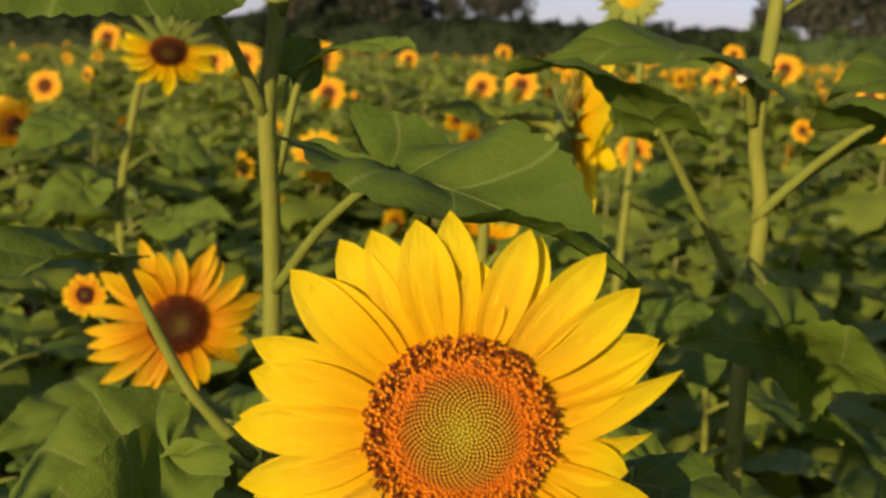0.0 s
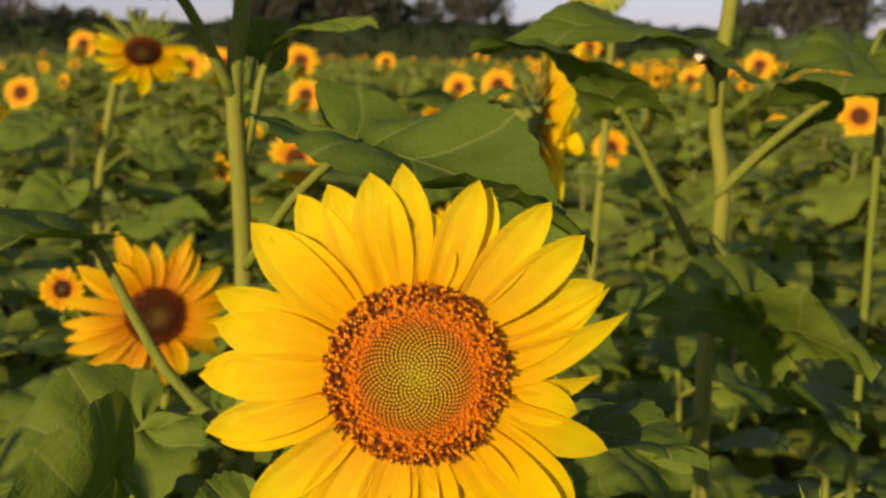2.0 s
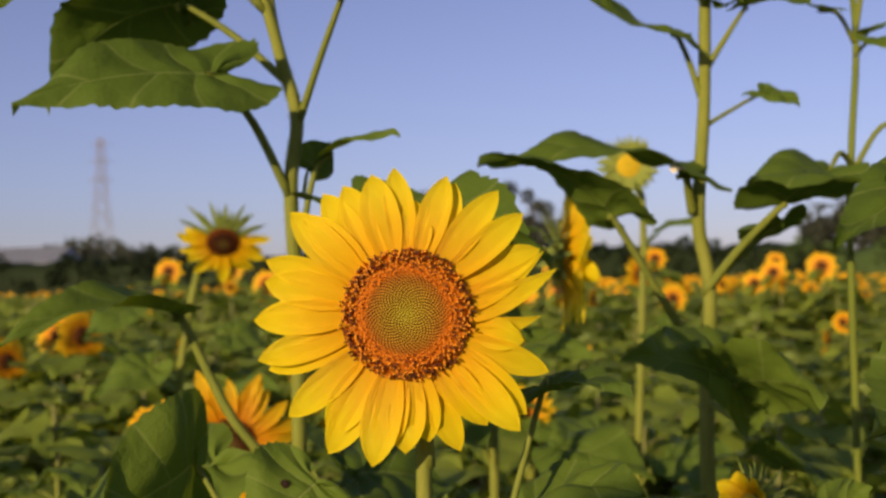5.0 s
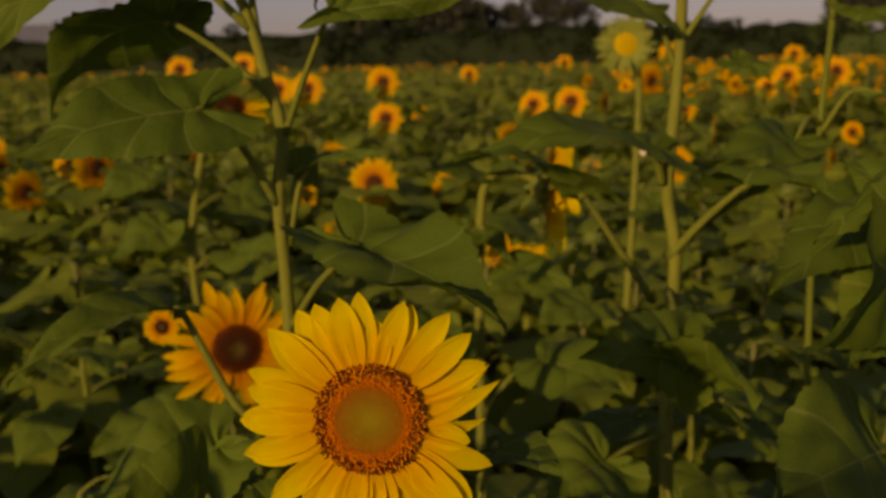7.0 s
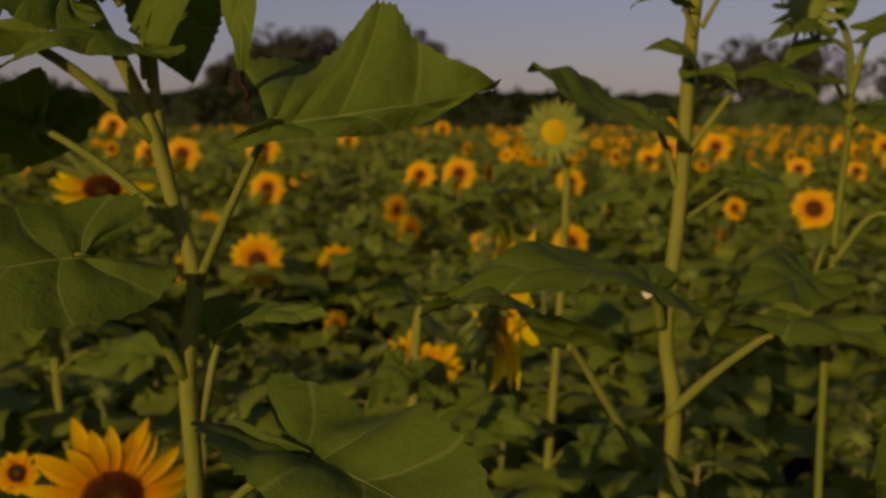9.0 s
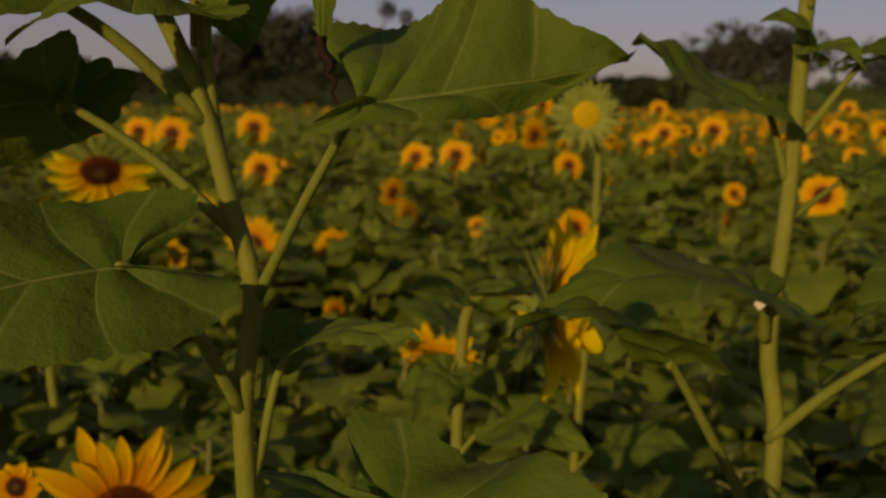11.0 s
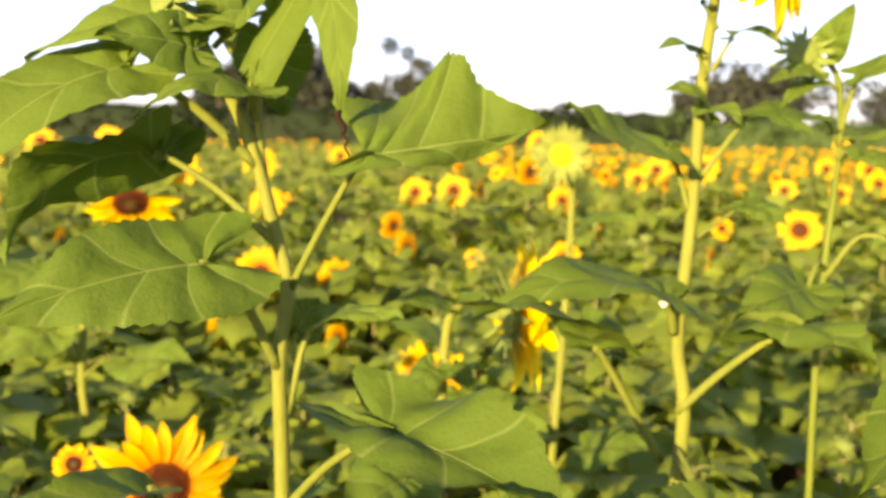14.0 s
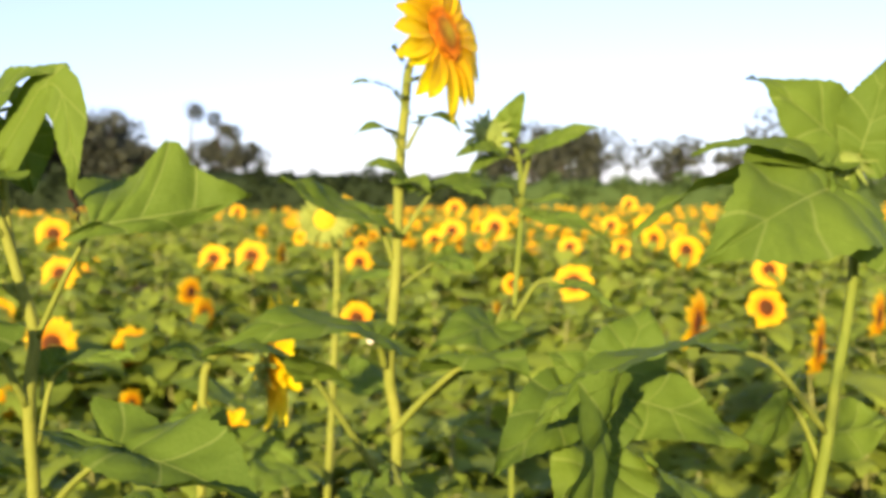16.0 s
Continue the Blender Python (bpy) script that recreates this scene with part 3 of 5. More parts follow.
TALL.leaf(None, (-0.157, 0.460, 1.446), (-0.144, 0.480, 1.365), 0.085, (0.1, -1.0, 0.15), droop=0.1)
TALL.leaf((-0.168, 0.420, 1.361), (-0.166, 0.385, 1.388), (-0.258, 0.290, 1.360), 0.056, (0.0, -0.5, 0.9), 0.1, 0.003, droop=0.16, fold=0.05)
TALL.leaf((-0.147, 0.420, 1.240), (-0.257, 0.420, 1.328), (-0.415, 0.440, 1.222), 0.155, (-0.5, 0.42, 0.72), 0.05, 0.0042, droop=0.2)
TALL.leaf((-0.166, 0.420, 1.316), (-0.278, 0.375, 1.408), (-0.425, 0.310, 1.292), 0.092, (0.15, -0.65, 0.75), 0.06, 0.0050, droop=0.16)
TALL.leaf((-0.190, 0.420, 1.425), (-0.212, 0.410, 1.455), (-0.366, 0.360, 1.408), 0.068, (0.0, -0.6, 0.8), 0.1, 0.003, droop=0.12)
TALL.leaf((-0.208, 0.420, 1.412), (-0.219, 0.380, 1.425), (-0.299, 0.330, 1.431), 0.07, (0.1, -0.85, 0.5), 0.1, 0.003)
TALL.leaf(None, (-0.201, 0.410, 1.452), (-0.196, 0.400, 1.530), 0.050, (-0.3, -0.9, 0.1))
TALL.leaf((-0.190, 0.420, 1.430), (-0.183, 0.420, 1.466), (-0.090, 0.370, 1.511), 0.072, (-0.2, -0.6, 0.75), 0.1, 0.003)
TALL.leaf((-0.207, 0.420, 1.430), (-0.160, 0.460, 1.470), (-0.117, 0.480, 1.470), 0.05, (-0.1, -0.9, 0.2), 0.1, 0.003)
TALL.leaf(None, (-0.252, 0.450, 1.354), (-0.267, 0.460, 1.308), 0.045, (0.5, -0.5, 0.2), 0.1, 0.004)
flower(TALL, (-0.255, 0.400, 1.470), (-0.5, -0.55, 0.6), 0.019, [], BRACT, 0, PETAL, 20, 0.032, seed=6, label="closed green bud with spiky bracts")
TALL.leaf((-0.160, 0.440, 0.814), (-0.266, 0.420, 0.992), (-0.402, 0.240, 0.960), 0.074, (-0.1, -0.50, 0.85), -0.12, 0.0060, droop=0.12, lobe=0.2, fold=0.6)
TALL.leaf((-0.146, 0.43, 0.80), (-0.22, 0.38, 0.84), (-0.36, 0.30, 0.78), 0.16, (0.0, -0.5, 0.9), 0.1, 0.004)
TALL.leaf((-0.146, 0.43, 0.72), (-0.10, 0.54, 0.80), (0.02, 0.62, 0.76), 0.16, (0.0, -0.5, 0.9), 0.1, 0.004)

# ---- the straight stem with the sideways flower on top ----
STRAIGHT = Plant((0.375, 0.700, 0), "tall straight sunflower with small upper leaves and one open flower")
STRAIGHT.stem([STRAIGHT.foot, (0.349, 0.700, 0.736), (0.359, 0.700, 0.991), (0.347, 0.700, 1.093), (0.359, 0.700, 1.244), (0.366, 0.700, 1.410), (0.374, 0.695, 1.500), (0.376, 0.675, 1.555), (0.395, 0.660, 1.588)], 0.0105, 0.0062)
TORN = STRAIGHT.leaf((0.338, 0.690, 1.104), (0.324, 0.660, 1.150), (0.088, 0.570, 1.159), 0.125, (0.0, -0.36, 0.93), 0.0, 0.006, "broad leaf with a torn pale spot at its stalk", droop=0.12)
v, f, uv = leaf_data(STRAIGHT.at((0.297, 0.615, 1.156)), STRAIGHT.at((0.318, 0.615, 1.152)), 0.012, (0, -1, 0.3), 0.3, 0.3, 0.3, 6, 2, 0.3, 0.3)
mesh_object("torn_fibre", v, f, CHALK, TORN, uv, "pale torn fibre")
STRAIGHT.leaf((0.327, 0.690, 0.936), (0.227, 0.620, 1.094), (0.056, 0.500, 1.153), 0.11, (0.1, 0.06, 1.0), 0.0, 0.0055, droop=0.14)
STRAIGHT.leaf((0.351, 0.700, 0.998), (0.433, 0.620, 1.106), (0.492, 0.460, 1.115), 0.14, (0.1, -0.5, 0.85), 0.03, 0.0058, droop=0.12)
STRAIGHT.leaf((0.351, 0.700, 0.998), (0.444, 0.660, 1.089), (0.419, 0.740, 1.042), 0.09, (0.0, -0.3, 0.9), 0.03, 0.004)
STRAIGHT.leaf((0.355, 0.700, 1.258), (0.324, 0.680, 1.336), (0.170, 0.580, 1.388), 0.105, (0.2, -0.5, 0.85), 0.05, 0.004, droop=-0.06)
STRAIGHT.leaf((0.364, 0.700, 1.294), (0.411, 0.680, 1.369), (0.478, 0.620, 1.356), 0.055, (0.0, -0.2, 0.95), 0.0, 0.004, droop=0.15)
STRAIGHT.leaf(None, (0.368, 0.690, 1.385), (0.299, 0.640, 1.407), 0.05, (-0.1, -0.75, 0.6), droop=0.2)
STRAIGHT.leaf(None, (0.370, 0.690, 1.385), (0.400, 0.640, 1.364), 0.05, (0.2, -0.75, 0.6), droop=0.2)
STRAIGHT.leaf((0.367, 0.690, 1.425), (0.353, 0.680, 1.454), (0.284, 0.640, 1.451), 0.035, (0.0, -0.4, 0.9), 0.0, 0.003, droop=0.2)
STRAIGHT.leaf((0.375, 0.690, 1.434), (0.395, 0.680, 1.475), (0.446, 0.640, 1.456), 0.038, (0.0, -0.4, 0.9), 0.0, 0.003, droop=0.3)
STRAIGHT.leaf((0.380, 0.690, 1.487), (0.357, 0.680, 1.518), (0.284, 0.640, 1.528), 0.032, (0.0, -0.4, 0.9), 0.0, 0.003)
STRAIGHT.leaf((0.361, 0.660, 1.565), (0.358, 0.660, 1.570), (0.336, 0.620, 1.578), 0.03, (0.3, -0.8, 0.4), 0.0, 0.003)
STRAIGHT.leaf((0.364, 0.660, 1.530), (0.381, 0.640, 1.537), (0.397, 0.600, 1.525), 0.025, (0.0, -0.5, 0.9), 0.0, 0.003)
STRAIGHT.leaf((0.356, 0.700, 1.216), (0.442, 0.740, 1.266), (0.485, 0.700, 1.242), 0.07, (0.0, -0.5, 0.9), 0.0, 0.003)
STRAIGHT.leaf((0.351, 0.700, 0.951), (0.336, 0.500, 0.901), (0.202, 0.400, 0.939), 0.14, (0.1, -0.8, 0.6), 0.05, 0.004)
STRAIGHT.leaf((0.349, 0.700, 0.938), (0.335, 0.480, 0.902), (0.397, 0.360, 0.893), 0.15, (0.75, -0.45, 0.5), 0.05, 0.004)
STRAIGHT.leaf((0.348, 0.700, 0.859), (0.428, 0.600, 0.784), (0.457, 0.520, 0.768), 0.14, (0.6, -0.3, 0.8), 0.05, 0.004)
STRAIGHT.leaf((0.349, 0.700, 0.736), (0.254, 0.620, 0.726), (0.165, 0.520, 0.713), 0.16, (0.0, -0.6, 0.8), 0.05, 0.004)
flower(STRAIGHT, (0.420, 0.640, 1.602), (0.70, -0.66, 0.28), 0.043, ring(26, 0.128, 0.14, 31), DISC, 500, PETAL, 20, 0.04, 0.032, 0.15, -0.25, 31, "yellow flower turned sideways with green bracts behind")

# ---- the small plant in bud beside it ----
BUD = Plant((0.580, 0.800, 0), "slender sunflower in bud with a few pointed leaves")
BUD.stem([BUD.foot, (0.578, 0.800, 0.944), (0.584, 0.800, 1.173), (0.596, 0.800, 1.324), (0.593, 0.800, 1.419), (0.576, 0.800, 1.455), (0.548, 0.790, 1.463)], 0.0056, 0.0038, mat=GREEN_STEM)
flower(BUD, (0.529, 0.780, 1.468), (-0.5, -0.7, 0.35), 0.021, [], BRACT, 0, PETAL, 24, 0.026, seed=9, label="green bud with pointed bracts", dome=0.6)
BUD.leaf((0.583, 0.800, 1.445), (0.564, 0.780, 1.470), (0.585, 0.750, 1.531), 0.050, (-0.5, -0.8, 0.2), 0.0, 0.003)
BUD.leaf((0.597, 0.800, 1.362), (0.609, 0.780, 1.439), (0.705, 0.720, 1.471), 0.050, (-0.2, -0.6, 0.75), 0.1, 0.004)
BUD.leaf((0.571, 0.800, 1.454), (0.542, 0.770, 1.443), (0.453, 0.700, 1.422), 0.041, (0.1, -0.7, 0.7), 0.0, 0.003)
BUD.leaf((0.591, 0.800, 1.419), (0.542, 0.770, 1.427), (0.475, 0.720, 1.389), 0.032, (0.1, -0.4, 0.9), 0.1, 0.003)
BUD.leaf((0.595, 0.800, 1.343), (0.535, 0.750, 1.380), (0.384, 0.670, 1.371), 0.049, (0.0, -0.45, 0.9), 0.2, 0.003)
BUD.leaf((0.595, 0.800, 1.343), (0.601, 0.770, 1.351), (0.650, 0.720, 1.357), 0.041, (0.0, -0.3, 0.9), 0.2, 0.003)
BUD.leaf((0.595, 0.800, 1.324), (0.600, 0.740, 1.333), (0.701, 0.660, 1.282), 0.049, (0.0, -0.5, 0.9), 0.1, 0.003)
BUD.leaf((0.584, 0.800, 1.158), (0.649, 0.740, 1.218), (0.700, 0.660, 1.187), 0.049, (0.0, -0.4, 0.9), 0.3, 0.004)
BUD.leaf((0.584, 0.800, 1.173), (0.526, 0.720, 1.155), (0.389, 0.620, 1.129), 0.097, (0.0, -0.6, 0.8), 0.2, 0.004)

# ---- the leafy plants at the end of the way ----
LEAFY = Plant((0.660, 0.350, 0), "leafy young sunflower with very broad pale green leaves")
LEAFY.stem([LEAFY.foot, (0.862, 0.350, 0.948), (0.890, 0.350, 1.101), (0.916, 0.350, 1.255), (0.907, 0.350, 1.393)], 0.0095, 0.006, mat=GREEN_STEM)
LEAFY.leaf((0.913, 0.350, 1.331), (0.847, 0.300, 1.369), (0.589, 0.160, 1.287), 0.20, (-0.05, -0.85, 0.5), 0.1, 0.004)
LEAFY.leaf((0.907, 0.350, 1.385), (0.909, 0.360, 1.416), (0.762, 0.360, 1.517), 0.135, (-0.1, -0.85, 0.45), 0.1, 0.003)
LEAFY.leaf((0.907, 0.350, 1.385), (0.852, 0.320, 1.403), (0.605, 0.220, 1.406), 0.06, (0.0, -0.5, 0.85), 0.1, 0.003)
LEAFY.leaf((0.912, 0.350, 1.362), (0.784, 0.300, 1.392), (0.523, 0.200, 1.313), 0.07, (-0.4, 0.15, 0.9), 0.1, 0.003)
LEAFY.leaf((0.907, 0.350, 1.385), (0.924, 0.350, 1.416), (0.974, 0.360, 1.548), 0.10, (-0.3, -0.9, 0.2), 0.1, 0.003)
LEAFY.leaf(None, (0.872, 0.330, 1.384), (0.822, 0.260, 1.346), 0.045, (0.0, -0.9, 0.3))
LEAFY.leaf((0.915, 0.350, 1.270), (0.935, 0.320, 1.302), (0.960, 0.220, 1.249), 0.16, (0.0, -0.8, 0.5), 0.1, 0.004)
LEAFY.leaf((0.878, 0.350, 1.036), (0.660, 0.280, 1.171), (0.408, 0.140, 1.133), 0.09, (0.0, 0.0, 1.0), 0.15, 0.0045)
flower(LEAFY, (0.904, 0.340, 1.407), (-0.1, -0.7, 0.7), 0.016, [], BRACT, 0, PETAL, 16, 0.03, seed=10, label="small closed green bud")
ROSETTE = Plant((0.575, 0.360, 0), "low leafy sunflower seen from above without a flower")
ROSETTE.stem([ROSETTE.foot, (0.581, 0.380, 0.960), (0.575, 0.370, 1.097)], 0.008, 0.005, mat=GREEN_STEM)
round_leaf = dict(teeth=0.018, fold=0.10, curl=0.06, crinkle=0.7, lobe=0.8)
ROSETTE.leaf(None, (0.586, 0.380, 1.118), (0.650, 0.425, 1.212), 0.105, (-0.25, -0.85, 0.35), **round_leaf)
ROSETTE.leaf(None, (0.560, 0.372, 1.106), (0.474, 0.360, 1.162), 0.078, (-0.15, -0.80, 0.50), **round_leaf)
ROSETTE.leaf((0.571, 0.365, 1.070), (0.512, 0.345, 1.112), (0.366, 0.235, 1.040), 0.104, (-0.30, -0.75, 0.55), 0.1, 0.003, droop=0.05, **round_leaf)
ROSETTE.leaf(None, (0.567, 0.350, 1.106), (0.540, 0.298, 1.036), 0.082, (0.15, -0.85, 0.45), **round_leaf)
ROSETTE.leaf((0.575, 0.365, 1.070), (0.596, 0.350, 1.098), (0.714, 0.275, 1.044), 0.112, (0.25, -0.80, 0.50), 0.1, 0.003, droop=0.06, **round_leaf)
ROSETTE.leaf((0.577, 0.370, 0.990), (0.545, 0.330, 1.036), (0.452, 0.235, 0.970), 0.150, (-0.05, -0.90, 0.40), 0.1, 0.003, **round_leaf)
ROSETTE.leaf((0.579, 0.372, 0.980), (0.612, 0.340, 1.012), (0.680, 0.275, 0.940), 0.120, (0.75, -0.50, 0.10), 0.1, 0.003, **round_leaf)
LEAFY.leaf((0.869, 0.350, 0.990), (0.870, 0.430, 1.070), (0.748, 0.350, 1.040), 0.115, (0.80, -0.45, -0.15), 0.1, 0.004, **round_leaf)
LEAFY.leaf((0.866, 0.350, 0.970), (0.925, 0.430, 1.020), (0.985, 0.350, 1.052), 0.115, (0.80, -0.50, -0.10), 0.1, 0.004, **round_leaf)
LEAFY.leaf((0.855, 0.350, 0.920), (0.890, 0.400, 0.960), (0.752, 0.330, 0.940), 0.125, (0.70, -0.55, -0.05), 0.1, 0.004, **round_leaf)

# ---- the leaves that reach in beside the path ----
ROSETTE.leaf((0.576, 0.370, 1.082), (0.486, 0.200, 1.110), (0.378, 0.120, 1.016), 0.165, (0.56, -0.75, -0.28), 0.1, 0.004)
ROSETTE.leaf((0.575, 0.370, 1.094), (0.501, 0.260, 1.140), (0.402, 0.200, 1.100), 0.06, (-0.2, -0.5, 0.8), 0.1, 0.004, "leaf with a curled brown edge", curl=0.4)
ROSETTE.leaf((0.581, 0.380, 0.960), (0.475, 0.200, 0.894), (0.326, 0.060, 0.897), 0.183, (0.6, -0.4, 0.7), 0.1, 0.004)
LOWBUD = Plant((0.325, 0.170, 0), "low sunflower with a half-open yellow flower and green bracts")
LOWBUD.stem([LOWBUD.foot, (0.308, 0.170, 0.766), (0.295, 0.168, 0.816), (0.279, 0.160, 0.830)], 0.007, 0.005)
flower(LOWBUD, (0.267, 0.155, 0.832), (-0.86, -0.46, 0.12), 0.012, ring(13, 0.029, 0.25, 41), DISC_YELLOW, 0, PETAL, 30, 0.029, 0.015, 0.85, -0.25, 41, "half-open flower in a cup of green bracts", dome=0.5, ragged=2.5)
LOWBUD.leaf((0.307, 0.170, 0.788), (0.327, 0.150, 0.814), (0.343, 0.100, 0.859), 0.07, (0.0, -0.7, 0.7), 0.1, 0.003)

# ---- flowers behind ----
SECOND = Plant((-0.40, 1.27, 0), "yellow sunflower with a dark brown centre and ragged petals")
SECOND.stem([SECOND.foot, (-0.395, 1.28, 0.4), (-0.39, 1.255, 0.70), (-0.388, 1.21, 0.735)], 0.011, 0.008)
flower(SECOND, (-0.388, 1.193, 0.741), (0.34, -1.0, -0.02), 0.049, ring(27, 0.126, 0.22, 51, 5), DISC_BROWN, 420, PETAL_ORANGE, 18, 0.035, 0.026, 0.16, -0.24, 51, "open flower with a dark brown disc and green eye", dip=0.008, ragged=2.6)
SECOND.stem([(-0.395, 1.28, 0.52), (-0.46, 1.28, 0.62), (-0.538, 1.260, 0.748), (-0.546, 1.250, 0.769)], 0.005, 0.004, name="side_shoot")
flower(SECOND, (-0.542, 1.230, 0.776), (0.0, -1.0, 0.1), 0.016, ring(16, 0.036, 0.15, 57), DISC_BROWN, 0, PETAL_ORANGE, 12, 0.014, 0.014, 0.2, -0.2, 57, "small side flower")
SECOND.leaf((-0.395, 1.28, 0.55), (-0.50, 1.22, 0.60), (-0.66, 1.12, 0.56), 0.17, (0, -0.5, 0.9))
SECOND.leaf((-0.395, 1.28, 0.50), (-0.30, 1.20, 0.58), (-0.15, 1.12, 0.54), 0.16, (0, -0.5, 0.9))
SECOND.leaf((-0.395, 1.28, 0.45), (-0.42, 1.16, 0.52), (-0.46, 0.98, 0.48), 0.16, (0, -0.3, 0.95))
NODDING = Plant((-0.70, 2.50, 0), "nodding sunflower with drooping petals and spiky green bracts")
NODDING.stem([NODDING.foot, (-0.822, 2.500, 0.599), (-0.773, 2.500, 1.017), (-0.695, 2.470, 1.182), (-0.659, 2.440, 1.168)], 0.013, 0.010)
flower(NODDING, (-0.668, 2.43, 1.152), (0.14, -0.77, -0.61), 0.050, [(158 + 12.5 * k, 0.118 + 0.022 * math.sin(k * 2.3)) for k in range(18)], DISC_BROWN, 200, PETAL, 30, 0.085, 0.034, 0.12, -0.15, 52, "nodding flower with a brown disc under green bracts", ragged=2.0)
NODDING.leaf((-0.783, 2.500, 0.926), (-0.915, 2.420, 0.973), (-1.037, 2.300, 0.879), 0.16, (0, -0.5, 0.9))
NODDING.leaf((-0.819, 2.500, 0.694), (-0.877, 2.420, 0.796), (-1.017, 2.300, 0.706), 0.18, (0, -0.5, 0.9))
NODDING.leaf((-0.821, 2.500, 0.647), (-0.671, 2.420, 0.709), (-0.472, 2.300, 0.717), 0.18, (0, -0.5, 0.9))
NODDING.leaf((-0.800, 2.500, 0.834), (-0.696, 2.550, 0.877), (-0.550, 2.600, 0.828), 0.16, (0, -0.5, 0.9))
OPENING = Plant((0.43, 2.08, 0), "sunflower just opening, yellow centre in pale green bracts")
OPENING.stem([OPENING.foot, (0.463, 2.100, 0.482), (0.486, 2.100, 0.845), (0.500, 2.100, 1.182), (0.480, 2.070, 1.278)], 0.012, 0.008)
flower(OPENING, (0.458, 2.05, 1.305), (-0.12, -1.0, 0.10), 0.037, [], DISC_YELLOW, 0, PETAL, 34, 0.045, seed=53, label="opening head, yellow florets in a star of green bracts", dome=0.35)
flower_green = ring(26, 0.074, 0.14, 54)
m_open = frame_of((-0.12, -1.0, 0.10))
for i, (deg, length) in enumerate(flower_green):
    v, f, uv = petal_data(m_open, OPENING.at((0.458, 2.046, 1.305)), radians(deg), 0.030, length, 0.021, (0.05, 0.35, 0.6)[i % 3], -0.1, 6, 1, hook=0.12 * math.sin(i * 2.3), sharp=True)
    mesh_object("bract", v, f, BRACT_PALE, OPENING.ob.children[-1], uv)
OPENING.leaf((0.493, 2.100, 1.054), (0.524, 2.050, 1.129), (0.627, 1.950, 1.156), 0.10, (0, -0.5, 0.9))
OPENING.leaf((0.487, 2.100, 0.832), (0.513, 2.000, 0.884), (0.600, 1.900, 0.835), 0.15, (0, -0.5, 0.9))
OPENING.leaf((0.470, 2.100, 0.482), (0.536, 2.000, 0.568), (0.685, 1.900, 0.584), 0.18, (0, -0.5, 0.9))
OPENING.leaf((0.474, 2.100, 0.577), (0.368, 2.000, 0.636), (0.216, 1.900, 0.606), 0.18, (0, -0.5, 0.9))
PROFILE = Plant((0.075, 1.150, 0), "sunflower in profile with long drooping yellow petals")
PROFILE.stem([PROFILE.foot, (0.078, 1.120, 0.60), (0.080, 1.100, 0.90), (0.084, 1.100, 1.00), (0.092, 1.100, 1.055), (0.118, 1.100, 1.080), (0.160, 1.100, 1.074), (0.185, 1.100, 1.060)], 0.0092, 0.0068)
flower(PROFILE, (0.200, 1.100, 1.058), (0.93, 0.10, -0.06), 0.036, ring(30, 0.128, 0.14, 55), DISC, 160, PETAL, 28, 0.060, 0.034, 0.50, -0.30, 55, "yellow flower head seen from the side", ragged=2.4)
PROFILE.leaf(None, (0.088, 1.090, 1.070), (-0.010, 1.030, 1.092), 0.050, (0.05, -0.55, 0.83), fold=0.35)
PROFILE.leaf(None, (0.110, 1.085, 1.085), (0.160, 1.020, 1.100), 0.040, (-0.10, -0.60, 0.80), fold=0.30)
PROFILE.leaf((0.083, 1.100, 0.985), (0.066, 1.080, 0.975), (0.012, 1.030, 0.922), 0.062, (-0.10, -0.70, 0.70), 0.1, 0.003)
PROFILE.leaf((0.083, 1.100, 0.985), (0.096, 1.080, 0.975), (0.130, 1.040, 0.932), 0.046, (0.15, -0.70, 0.70), 0.1, 0.003)
PROFILE.leaf((0.079, 1.100, 0.850), (0.135, 1.060, 0.915), (0.235, 0.980, 0.895), 0.100, (0.0, -0.50, 0.90), 0.1, 0.004)
PROFILE.leaf((0.078, 1.120, 0.700), (0.020, 1.050, 0.800), (-0.080, 0.950, 0.760), 0.150, (0.0, -0.50, 0.90))
PROFILE.leaf((0.078, 1.120, 0.620), (0.190, 1.080, 0.740), (0.330, 1.000, 0.700), 0.160, (0.0, -0.50, 0.90))
TURNED = Plant((0.215, 2.680, 0), "sunflower turned away under its top leaf")
TURNED.stem([TURNED.foot, (0.220, 2.680, 0.404), (0.257, 2.680, 0.610), (0.277, 2.680, 0.712), (0.242, 2.620, 0.683)], 0.015, 0.012)
flower(TURNED, (0.185, 2.580, 0.620), (-0.30, -0.84, -0.42), 0.044, ring(18, 0.116, 0.16, 56), DISC_BROWN, 150, PETAL_ORANGE, 18, 0.05, 0.036, 0.2, -0.3, 56, "drooping flower head under a leaf")
TURNED.leaf((0.274, 2.680, 0.700), (0.250, 2.620, 0.712), (0.020, 2.500, 0.800), 0.13, (0, -0.5, 0.9))
TURNED.leaf((0.235, 2.680, 0.503), (0.190, 2.550, 0.602), (0.062, 2.420, 0.546), 0.14, (0, -0.7, 0.7))
TURNED.leaf((0.235, 2.680, 0.503), (0.268, 2.550, 0.585), (0.357, 2.420, 0.527), 0.14, (0, -0.7, 0.7))
